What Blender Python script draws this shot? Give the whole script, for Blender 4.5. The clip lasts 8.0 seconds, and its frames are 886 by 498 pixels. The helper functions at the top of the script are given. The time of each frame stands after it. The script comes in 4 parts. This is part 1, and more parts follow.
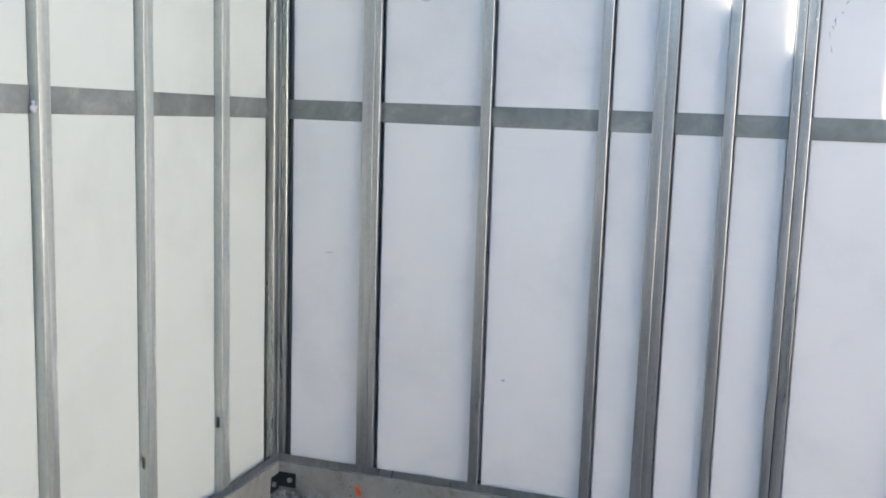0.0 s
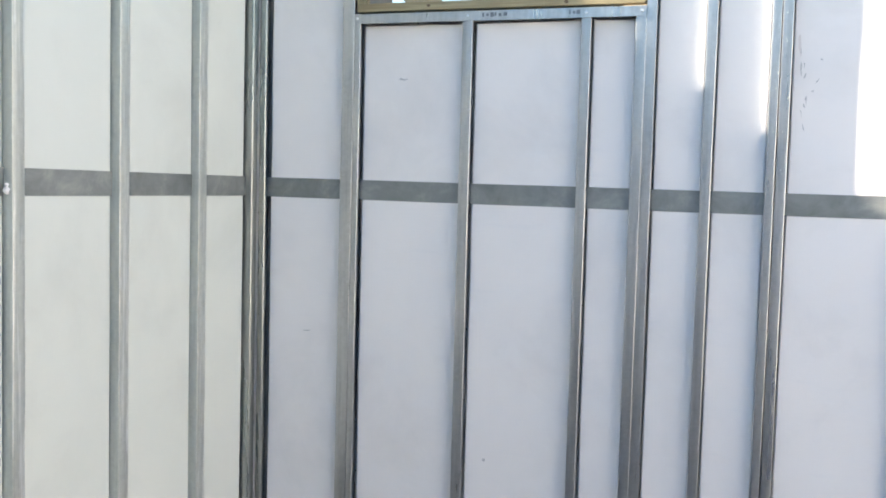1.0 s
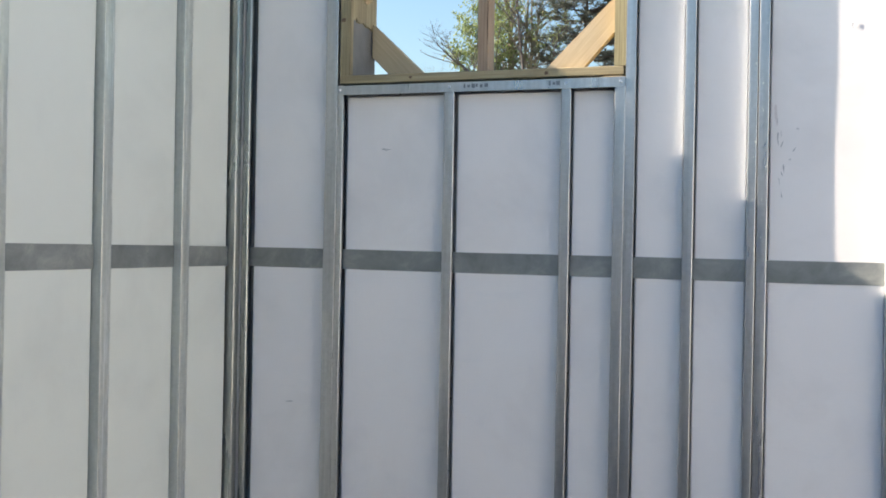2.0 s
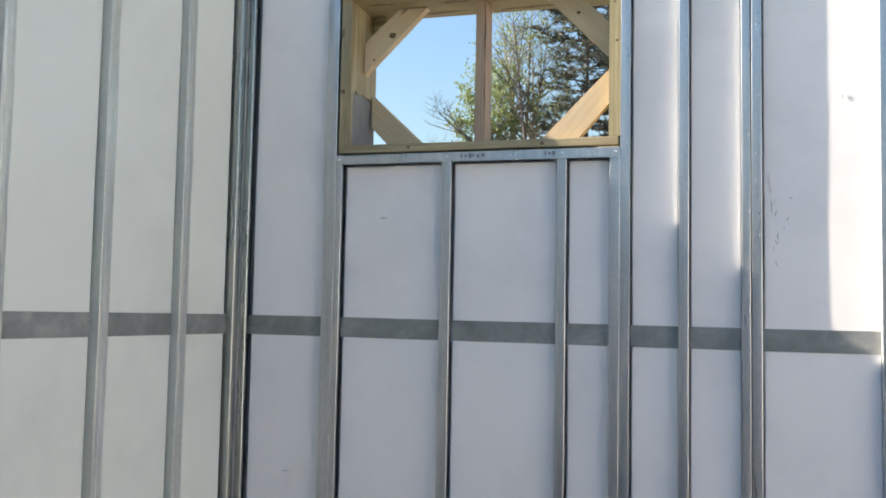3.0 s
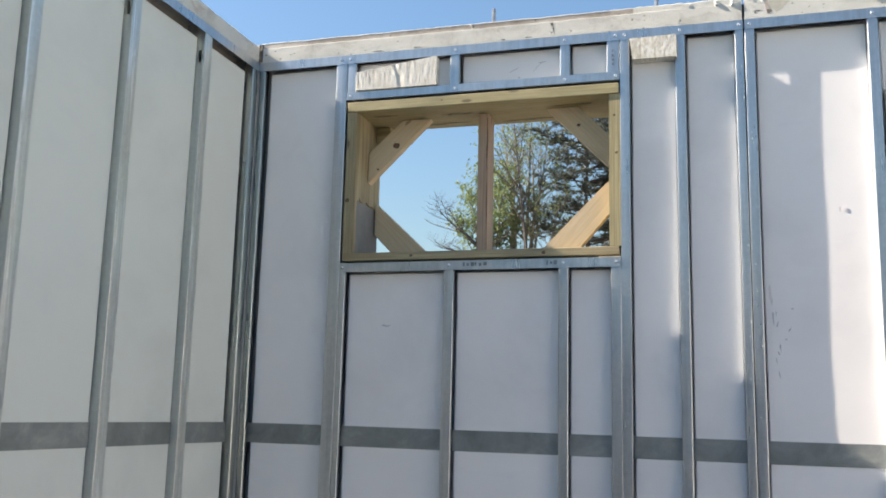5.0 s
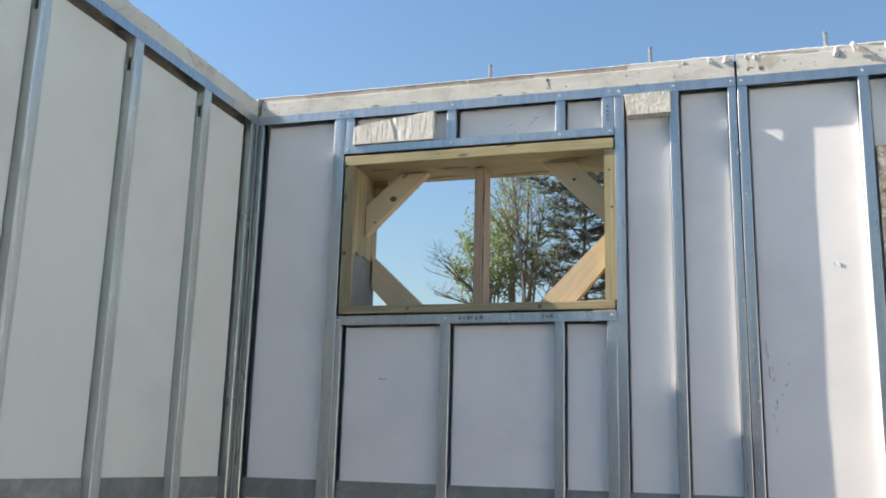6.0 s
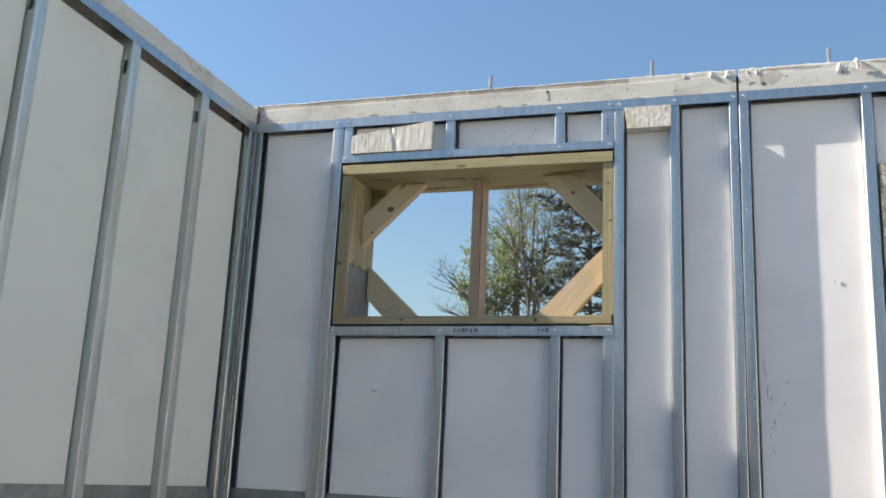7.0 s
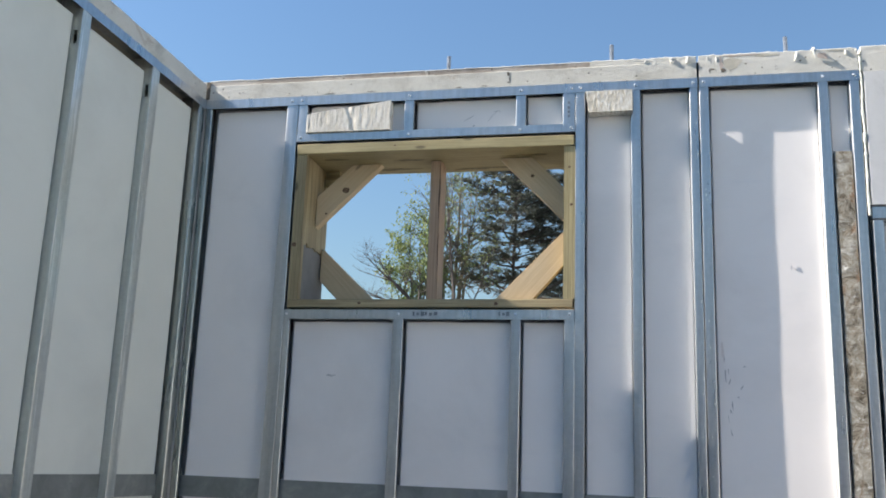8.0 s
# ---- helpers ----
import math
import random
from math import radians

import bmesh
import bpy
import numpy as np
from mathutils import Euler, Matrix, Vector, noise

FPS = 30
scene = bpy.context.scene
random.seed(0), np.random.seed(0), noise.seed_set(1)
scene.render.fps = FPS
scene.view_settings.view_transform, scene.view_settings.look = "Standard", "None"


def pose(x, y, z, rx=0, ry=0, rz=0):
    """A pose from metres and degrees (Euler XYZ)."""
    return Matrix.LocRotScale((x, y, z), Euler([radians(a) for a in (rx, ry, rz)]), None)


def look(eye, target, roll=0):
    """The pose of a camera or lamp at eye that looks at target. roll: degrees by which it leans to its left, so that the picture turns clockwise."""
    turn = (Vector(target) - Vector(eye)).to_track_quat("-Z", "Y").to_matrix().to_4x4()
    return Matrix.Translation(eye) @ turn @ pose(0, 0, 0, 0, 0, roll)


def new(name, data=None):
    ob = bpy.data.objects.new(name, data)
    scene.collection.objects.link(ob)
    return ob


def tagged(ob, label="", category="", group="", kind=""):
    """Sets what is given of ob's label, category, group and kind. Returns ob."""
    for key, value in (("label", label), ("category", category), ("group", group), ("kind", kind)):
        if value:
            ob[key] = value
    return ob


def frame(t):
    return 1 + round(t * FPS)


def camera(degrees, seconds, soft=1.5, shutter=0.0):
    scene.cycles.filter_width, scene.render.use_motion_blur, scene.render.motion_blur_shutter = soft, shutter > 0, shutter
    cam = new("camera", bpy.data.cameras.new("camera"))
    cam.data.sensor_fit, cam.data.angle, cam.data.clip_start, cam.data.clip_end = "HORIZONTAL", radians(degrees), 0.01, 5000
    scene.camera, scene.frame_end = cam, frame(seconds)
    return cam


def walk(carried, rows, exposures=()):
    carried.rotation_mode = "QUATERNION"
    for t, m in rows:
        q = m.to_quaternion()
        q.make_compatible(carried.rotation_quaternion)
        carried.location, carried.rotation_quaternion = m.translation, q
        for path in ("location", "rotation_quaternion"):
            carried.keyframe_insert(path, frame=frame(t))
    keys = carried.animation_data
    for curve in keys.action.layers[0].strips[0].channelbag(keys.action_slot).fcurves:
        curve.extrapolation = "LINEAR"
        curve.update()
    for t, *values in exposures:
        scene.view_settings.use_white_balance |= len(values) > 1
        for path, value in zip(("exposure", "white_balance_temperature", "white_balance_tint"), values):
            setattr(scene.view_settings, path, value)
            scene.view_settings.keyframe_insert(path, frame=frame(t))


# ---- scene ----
cam = camera(49.9, 8.0, soft=1.8)
PATH = [
    (0, (1.64, -3.097, 1.422), (1.012, -1.219, 1.147), 1.8),
    (0.5, (1.631, -3.093, 1.434), (1.025, -1.199, 1.223), 1.8),
    (1, (1.637, -3.077, 1.446), (1.041, -1.172, 1.317), 1.5),
    (1.5, (1.625, -3.075, 1.468), (1.054, -1.16, 1.404), 1.2),
    (3, (1.657, -3.083, 1.476), (1.084, -1.171, 1.616), 1.1),
    (3.5, (1.655, -3.092, 1.489), (1.084, -1.187, 1.698), 1.2),
    (4, (1.649, -3.095, 1.498), (1.076, -1.196, 1.76), 1.1),
    (4.5, (1.651, -3.095, 1.504), (1.078, -1.202, 1.802), 1.3),
    (6, (1.667, -3.108, 1.532), (1.101, -1.24, 1.971), 1.5),
    (6.5, (1.676, -3.094, 1.537), (1.113, -1.234, 2.006), 2.0),
    (7, (1.691, -3.061, 1.524), (1.113, -1.205, 1.996), 2.7),
    (7.2, (1.677, -3.046, 1.525), (1.095, -1.191, 1.993), 2.9),
    (7.5, (1.632, -3.04, 1.526), (1.058, -1.181, 1.99), 2.5),
    (7.7, (1.596, -3.04, 1.525), (1.071, -1.164, 1.979), 2.6),
    (7.8, (1.576, -3.04, 1.527), (1.085, -1.155, 1.979), 2.4),
    (8, (1.55, -3.048, 1.525), (1.134, -1.143, 1.971), 2.1),
]

EXPOSURES = [(0.0, 2.69, 7380, 19), (1.0, 2.69, 7380, 19), (1.5, 2.17, 7350, 19), (3.5, 1.97, 7300, 19), (4.5, 1.78, 7200, 19), (6.0, 1.61, 7100, 18), (7.0, 1.52, 7080, 18), (7.5, 1.52, 7080, 18), (7.8, 1.52, 7050, 18), (8.0, 1.50, 6780, 18)]
walk(cam, [(t, look(eye, target, roll)) for t, eye, target, roll in PATH], EXPOSURES)

# ------------------------------------------------------------------ light
SUN_WAY = Vector((1.0, 0.140, -0.708)).normalized()
SUN_ELEVATION = math.asin(-SUN_WAY.z)
SUN_AZIMUTH = math.atan2(-SUN_WAY.x, -SUN_WAY.y)

world = bpy.data.worlds.new("sky")
scene.world = world
world.use_nodes = True
wn = world.node_tree.nodes
sky = wn.new("ShaderNodeTexSky")
sky.sky_type = "NISHITA"
sky.sun_disc = False
sky.sun_elevation = SUN_ELEVATION
sky.sun_rotation = SUN_AZIMUTH
sky.air_density = 2.0
sky.dust_density = 0.2
sky.ozone_density = 10.0
wn["Background"].inputs["Strength"].default_value = 0.057
world.node_tree.links.new(sky.outputs["Color"], wn["Background"].inputs["Color"])

sun_data = bpy.data.lights.new("sun", "SUN")
sun_data.energy, sun_data.angle, sun_data.color = 4.4, radians(0.53), (1.0, 0.985, 0.88)
sun = new("sun", sun_data)
sun.matrix_basis = look((-8, -1, 8), Vector((-8, -1, 8)) + SUN_WAY)


# ------------------------------------------------------------------ materials
def shader(name, rough=0.6, metal=0.0):
    m = bpy.data.materials.new(name)
    m.use_nodes = True
    t = m.node_tree
    b = t.nodes["Principled BSDF"]
    b.inputs["Roughness"].default_value = rough
    b.inputs["Metallic"].default_value = metal
    return m, t, b


def coords(t, scale=(1, 1, 1), source="Object", spread=True):
    """Texture coordinates in metres, shifted by a random amount for each object."""
    c = t.nodes.new("ShaderNodeTexCoord")
    mp = t.nodes.new("ShaderNodeMapping")
    mp.inputs["Scale"].default_value = scale
    t.links.new(c.outputs[source], mp.inputs["Vector"])
    if spread:
        info = t.nodes.new("ShaderNodeObjectInfo")
        mul = t.nodes.new("ShaderNodeMath")
        mul.operation = "MULTIPLY"
        mul.inputs[1].default_value = 37.0
        t.links.new(info.outputs["Random"], mul.inputs[0])
        t.links.new(mul.outputs[0], mp.inputs["Location"])
    return mp.outputs[0]


def noise_node(t, vec, scale, detail=4.0, rough=0.6, distortion=0.0):
    n = t.nodes.new("ShaderNodeTexNoise")
    n.inputs["Scale"].default_value = scale
    n.inputs["Detail"].default_value = detail
    n.inputs["Roughness"].default_value = rough
    n.inputs["Distortion"].default_value = distortion
    t.links.new(vec, n.inputs["Vector"])
    return n.outputs["Fac"]


def ramp(t, fac, stops):
    r = t.nodes.new("ShaderNodeValToRGB")
    els = r.color_ramp.elements
    while len(els) < len(stops):
        els.new(0.5)
    for e, (p, c) in zip(els, stops):
        e.position = p
        e.color = (*c, 1) if len(c) == 3 else c
    t.links.new(fac, r.inputs["Fac"])
    return r.outputs["Color"]


def mixed(t, fac, a, b, blend="MIX"):
    n = t.nodes.new("ShaderNodeMix")
    n.data_type, n.blend_type = "RGBA", blend
    for sock, v in ((n.inputs[0], fac), (n.inputs[6], a), (n.inputs[7], b)):
        if isinstance(v, (int, float)):
            sock.default_value = v
        elif isinstance(v, tuple):
            sock.default_value = (*v, 1)
        else:
            t.links.new(v, sock)
    return n.outputs[2]


def bump(t, b, height, strength, distance):
    n = t.nodes.new("ShaderNodeBump")
    n.inputs["Strength"].default_value = strength
    n.inputs["Distance"].default_value = distance
    t.links.new(height, n.inputs["Height"])
    t.links.new(n.outputs[0], b.inputs["Normal"])
    return n


def grey(v):
    return (v, v, v)


def make_galvanized(name, metal, tone, rough=(0.26, 0.38), dent=0.07, hue=(1.0, 1.03, 1.05), rub=0.35):
    m, t, b = shader(name, 0.3, metal)
    v = coords(t)
    cell = t.nodes.new("ShaderNodeTexVoronoi")
    cell.inputs["Scale"].default_value = 90
    t.links.new(v, cell.inputs["Vector"])
    low, high = tuple(0.8 * tone * x for x in hue), tuple(tone * x for x in hue)
    spangle = ramp(t, cell.outputs["Color"], [(0.0, low), (1.0, high)])
    streak = noise_node(t, coords(t, (60, 60, 2.5)), 1.0, 5, 0.65)
    stained = ramp(t, streak, [(0.35, tuple(0.66 * tone * x for x in hue)), (0.62, high)])
    c = mixed(t, 0.5, spangle, stained)
    rubbed = noise_node(t, coords(t, (70, 70, 3)), 1.0, 6, 0.7, 0.2)
    bright = ramp(t, rubbed, [(0.70 - 0.23 * rub, grey(0)), (0.82 - 0.23 * rub, grey(rub))])
    c = mixed(t, bright, c, tuple(min(0.9, 1.42 * tone * x) for x in hue))
    dust = noise_node(t, coords(t, (16, 16, 1.6)), 1.0, 6, 0.6)
    powder = ramp(t, dust, [(0.50, grey(0)), (0.8, grey(0.4))])
    c = mixed(t, powder, c, (0.50, 0.485, 0.44))
    t.links.new(c, b.inputs["Base Color"])
    t.links.new(ramp(t, dust, [(0.3, grey(rough[0])), (0.8, grey(rough[1]))]), b.inputs["Roughness"])
    if dent:
        bump(t, b, noise_node(t, coords(t, (14, 14, 2.2)), 1.0, 3, 0.5), dent, 0.01)
    return m


def make_strap():
    m, t, b = shader("dull_strap_steel", 0.55, 0.7)
    v = coords(t)
    n = noise_node(t, v, 9, 7, 0.7, 0.6)
    c = ramp(t, n, [(0.3, (0.21, 0.222, 0.212)), (0.52, (0.295, 0.308, 0.295)), (0.72, (0.44, 0.44, 0.40))])
    t.links.new(c, b.inputs["Base Color"])
    t.links.new(ramp(t, n, [(0.3, grey(0.45)), (0.8, grey(0.75))]), b.inputs["Roughness"])
    bump(t, b, noise_node(t, v, 30, 3), 0.15, 0.003)
    return m


def make_foam(name, tint):
    m, t, b = shader(name, 0.75)
    v = coords(t)
    stain = noise_node(t, v, 2.3, 5, 0.6, 0.4)
    c = ramp(t, stain, [(p, tuple(k * v for v in tint)) for p, k in ((0.3, 0.91), (0.5, 1.0), (0.75, 1.03))])
    fine = noise_node(t, v, 26, 6, 0.75)
    c = mixed(t, ramp(t, fine, [(0.66, grey(0)), (0.8, grey(0.3))]), c, (0.63, 0.62, 0.60))
    rub = noise_node(t, coords(t, (3, 3, 22)), 1.0, 5, 0.7)
    c = mixed(t, ramp(t, rub, [(0.62, grey(0)), (0.8, grey(0.25))]), c, (0.70, 0.70, 0.71))
    t.links.new(c, b.inputs["Base Color"])
    bead = t.nodes.new("ShaderNodeTexVoronoi")
    bead.inputs["Scale"].default_value = 260
    t.links.new(v, bead.inputs["Vector"])
    n1 = bump(t, b, bead.outputs["Distance"], 0.10, 0.001)
    n2 = t.nodes.new("ShaderNodeBump")
    n2.inputs["Strength"].default_value, n2.inputs["Distance"].default_value = 0.25, 0.012
    t.links.new(noise_node(t, v, 3.5, 3, 0.5), n2.inputs["Height"])
    t.links.new(n2.outputs[0], n1.inputs["Normal"])
    return m


def make_concrete(name, low, mid, high, grain=1.0, stain=None, pits=1.0):
    m, t, b = shader(name, 0.88)
    v = coords(t)
    big = noise_node(t, v, 6, 8, 0.7, 0.6)
    c = ramp(t, big, [(0.3, low), (0.45, mid), (0.7, high)])
    small = noise_node(t, v, 90, 6, 0.8)
    c = mixed(t, ramp(t, small, [(0.56, grey(0)), (0.70, grey(0.55))]), c, low)
    pit = t.nodes.new("ShaderNodeTexVoronoi")
    pit.inputs["Scale"].default_value = 30
    t.links.new(v, pit.inputs["Vector"])
    holes = ramp(t, pit.outputs["Distance"], [(0.07, grey(pits)), (0.13, grey(0))])
    c = mixed(t, holes, c, tuple(x * 0.4 for x in low))
    if stain:
        blot = noise_node(t, coords(t, (7, 7, 11)), 1.0, 6, 0.7, 1.0)
        c = mixed(t, ramp(t, blot, [(0.60, grey(0)), (0.68, grey(0.65))]), c, stain)
    t.links.new(c, b.inputs["Base Color"])
    n1 = bump(t, b, noise_node(t, v, 130, 8, 0.8), 0.55 * grain, 0.006)
    n2 = t.nodes.new("ShaderNodeBump")
    n2.inputs["Strength"].default_value, n2.inputs["Distance"].default_value, n2.invert = 0.6 * grain, 0.006, True
    t.links.new(holes, n2.inputs["Height"])
    t.links.new(n2.outputs[0], n1.inputs["Normal"])
    return m


def make_sawn_foam(name, low, mid, high):
    """Rough sawn foam with upright tool marks and dirt in the grooves."""
    m, t, b = shader(name, 0.9)
    groove = noise_node(t, coords(t, (120, 40, 36)), 1.0, 7, 0.75, 0.6)
    blot = noise_node(t, coords(t), 14, 5, 0.6)
    c = ramp(t, groove, [(0.32, low), (0.46, mid), (0.62, high)])
    c = mixed(t, ramp(t, blot, [(0.52, grey(0)), (0.70, grey(0.55))]), c, low)
    t.links.new(c, b.inputs["Base Color"])
    bump(t, b, groove, 0.45, 0.006)
    return m


def make_wood(name, dark, mid, light, weather, figure=0.5):
    """Sawn lumber with its grain along the board's own x axis."""
    m, t, b = shader(name, 0.7)
    v = coords(t, (2.2, 38, 38))
    w = t.nodes.new("ShaderNodeTexWave")
    w.inputs["Scale"].default_value = 0.55
    w.inputs["Distortion"].default_value = 7
    w.inputs["Detail"].default_value = 4
    w.bands_direction = "Y"
    t.links.new(v, w.inputs["Vector"])
    fibre = noise_node(t, coords(t, (5, 160, 160)), 1.0, 6, 0.7)
    c = ramp(t, w.outputs["Fac"], [(0.0, mid), (0.7, light), (1.0, dark)])
    c = mixed(t, figure, c, ramp(t, fibre, [(0.35, dark), (0.65, light)]))
    blot = noise_node(t, coords(t, (3, 7, 7)), 1.6, 5, 0.6)
    c = mixed(t, ramp(t, blot, [(0.46, grey(0)), (0.78, grey(0.6))]), c, weather)
    knot = t.nodes.new("ShaderNodeTexVoronoi")
    knot.inputs["Scale"].default_value = 1.0
    t.links.new(coords(t, (4.2, 13, 13)), knot.inputs["Vector"])
    c = mixed(t, ramp(t, knot.outputs["Distance"], [(0.05, grey(0.8)), (0.10, grey(0))]), c, tuple(x * 0.35 for x in dark))
    t.links.new(c, b.inputs["Base Color"])
    bump(t, b, fibre, 0.25, 0.003)
    return m


def make_plain(name, colour, rough=0.6, metal=0.0, vary=0.25, scale=30):
    m, t, b = shader(name, rough, metal)
    n = noise_node(t, coords(t), scale, 5, 0.7)
    lo, hi = tuple(x * (1 - vary) for x in colour), tuple(min(1, x * (1 + vary)) for x in colour)
    t.links.new(ramp(t, n, [(0.3, lo), (0.7, hi)]), b.inputs["Base Color"])
    bump(t, b, n, 0.2, 0.004)
    return m


def make_dirty_board():
    m, t, b = shader("mud_stained_board", 0.9)
    v = coords(t)
    n = noise_node(t, v, 24, 9, 0.8, 0.8)
    c = ramp(t, n, [(0.38, (0.09, 0.07, 0.045)), (0.47, (0.31, 0.27, 0.205)), (0.56, (0.48, 0.45, 0.385)), (0.67, (0.76, 0.75, 0.69))])
    line = noise_node(t, coords(t, (9, 9, 60)), 1.0, 5, 0.7, 0.5)
    c = mixed(t, ramp(t, line, [(0.56, grey(0)), (0.66, grey(0.7))]), c, (0.17, 0.135, 0.095))
    rust = noise_node(t, coords(t, (24, 24, 9)), 1.0, 5, 0.6, 0.6)
    c = mixed(t, ramp(t, rust, [(0.57, grey(0)), (0.66, grey(0.75))]), c, (0.23, 0.12, 0.055))
    crust = noise_node(t, v, 55, 4, 0.7)
    c = mixed(t, ramp(t, crust, [(0.63, grey(0)), (0.70, grey(0.9))]), c, (0.80, 0.79, 0.74))
    t.links.new(c, b.inputs["Base Color"])
    bump(t, b, n, 0.8, 0.02)
    return m


def make_ground():
    m, t, b = shader("gravel_ground", 0.95)
    v = coords(t, spread=False)
    cell = t.nodes.new("ShaderNodeTexVoronoi")
    cell.inputs["Scale"].default_value = 38
    t.links.new(v, cell.inputs["Vector"])
    c = ramp(t, cell.outputs["Color"], [(0.1, (0.10, 0.093, 0.083)), (0.9, (0.25, 0.235, 0.215))])
    big = noise_node(t, v, 0.8, 6, 0.6)
    c = mixed(t, ramp(t, big, [(0.4, grey(0)), (0.7, grey(0.6))]), c, (0.20, 0.183, 0.16))
    t.links.new(c, b.inputs["Base Color"])
    bump(t, b, cell.outputs["Distance"], 0.8, 0.02)
    return m


def make_leaf(name, low, high):
    m, t, b = shader(name, 0.55)
    g = t.nodes.new("ShaderNodeNewGeometry")
    c = ramp(t, g.outputs["Random Per Island"], [(0.0, low), (1.0, high)])
    t.links.new(c, b.inputs["Base Color"])
    tr = t.nodes.new("ShaderNodeBsdfTranslucent")
    t.links.new(c, tr.inputs["Color"])
    mx = t.nodes.new("ShaderNodeMixShader")
    mx.inputs[0].default_value = 0.45
    out = t.nodes["Material Output"]
    t.links.new(b.outputs[0], mx.inputs[1])
    t.links.new(tr.outputs[0], mx.inputs[2])
    t.links.new(mx.outputs[0], out.inputs["Surface"])
    return m


STEEL = make_galvanized("galvanized_steel", 0.95, 0.54)
DULL_STEEL = make_galvanized("weathered_galvanized_flange", 0.70, 0.66, (0.30, 0.45), 0.07, (1.0, 1.02, 0.93), 0.75)
ROD = make_plain("dull_zinc", (0.22, 0.26, 0.32), 0.45, 0.4, 0.2, 40)
WEB = make_galvanized("bright_galvanized_web", 0.2, 0.78, (0.25, 0.35), 0.0)
# Darker tone stands in for the shade and dark reflections in the wall corner.
DARK_STEEL = make_galvanized("shaded_corner_steel", 0.92, 0.43, (0.24, 0.34), 0.05, (0.98, 1.03, 0.99))
DULL_WEB = make_galvanized("weathered_galvanized_steel", 0.5, 0.56, (0.35, 0.5), 0.05, (0.98, 1.03, 0.97))
STRAP = make_strap()
FOAM = make_foam("white_insulation_foam", (0.838, 0.800, 0.772))
# White foam with the west wall's shade and warm bounce put into its colour.
SHADED_FOAM = make_foam("shaded_insulation_foam", (0.660, 0.673, 0.612))
BEAM = make_concrete("cream_cast_concrete", (0.42, 0.40, 0.355), (0.575, 0.56, 0.505), (0.65, 0.635, 0.585), 0.8, (0.40, 0.33, 0.26))
RIM = make_concrete("stained_concrete_rim", (0.22, 0.185, 0.155), (0.35, 0.31, 0.27), (0.53, 0.495, 0.45), 0.7)
FOOT = make_concrete("grey_cast_concrete", (0.15, 0.14, 0.12), (0.27, 0.26, 0.235), (0.36, 0.35, 0.32), 1.2, (0.13, 0.10, 0.075))
SHELL = make_concrete("pale_grey_concrete", (0.52, 0.52, 0.51), (0.60, 0.60, 0.59), (0.66, 0.66, 0.65), 0.6)
TREATED = make_wood("treated_lumber", (0.25, 0.195, 0.09), (0.40, 0.33, 0.165), (0.49, 0.415, 0.235), (0.19, 0.165, 0.08))
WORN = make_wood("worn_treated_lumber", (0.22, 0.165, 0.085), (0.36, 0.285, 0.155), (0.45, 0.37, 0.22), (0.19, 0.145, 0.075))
FIR = make_wood("pale_lumber", (0.51, 0.385, 0.235), (0.60, 0.47, 0.295), (0.65, 0.52, 0.34), (0.50, 0.375, 0.23), 0.75)
POST = make_wood("reddish_lumber", (0.31, 0.20, 0.125), (0.43, 0.30, 0.20), (0.49, 0.355, 0.245), (0.33, 0.20, 0.13), 0.7)
STAINED_OFFCUT = make_sawn_foam("stained_foam_offcut", (0.34, 0.29, 0.20), (0.60, 0.55, 0.46), (0.80, 0.78, 0.72))
OFFCUT = make_sawn_foam("cream_foam_offcut", (0.47, 0.425, 0.34), (0.67, 0.63, 0.55), (0.77, 0.745, 0.68))
SEALANT = make_plain("white_sealant_foam", (0.72, 0.74, 0.66), 0.6, 0, 0.2, 40)
HEAD = make_concrete("pale_head_block", (0.52, 0.515, 0.50), (0.615, 0.61, 0.60), (0.66, 0.655, 0.645), 0.25, None, 0.0)
PASTE = make_plain("dried_white_paste", (0.70, 0.695, 0.65), 0.6, 0, 0.06, 40)
SMEAR = make_plain("brown_smear", (0.525, 0.49, 0.41), 0.9, 0, 0.15, 45)
RUSTY = make_plain("pinkish_smear", (0.50, 0.415, 0.36), 0.9, 0, 0.2, 60)
BLACK = make_plain("black_steel", (0.03, 0.03, 0.032), 0.5, 0.4, 0.4, 40)
ZINC = make_plain("bright_zinc", (0.75, 0.76, 0.78), 0.28, 1.0, 0.1, 60)
ORANGE = make_plain("orange_marking_paint", (0.85, 0.10, 0.02), 0.6, 0, 0.2, 60)
SCRAPE = make_plain("dark_scrape", (0.43, 0.415, 0.41), 0.8, 0, 0.35, 90)
SCUFF = make_plain("grey_scuff", (0.56, 0.54, 0.53), 0.8, 0, 0.3, 60)
SMEARED = make_plain("brownish_smear", (0.70, 0.645, 0.62), 0.8, 0, 0.08, 40)
PIT = make_plain("dark_pit", (0.15, 0.125, 0.10), 0.9, 0, 0.4, 60)
PENCIL = make_plain("dark_pencil", (0.30, 0.30, 0.31), 0.7, 0, 0.3, 60)
INK = make_plain("black_ink", (0.17, 0.18, 0.20), 0.6, 0, 0.3, 60)
DIRTY = make_dirty_board()
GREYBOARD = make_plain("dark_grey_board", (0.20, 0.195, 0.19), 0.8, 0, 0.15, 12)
GROUND = make_ground()
STONE = make_concrete("gravel_stone", (0.20, 0.19, 0.18), (0.33, 0.32, 0.30), (0.45, 0.43, 0.40))
BARK = make_plain("grey_brown_bark", (0.075, 0.064, 0.057), 0.9, 0, 0.4, 9)
PALE_BARK = make_plain("pale_olive_bark", (0.19, 0.165, 0.115), 0.9, 0, 0.35, 9)
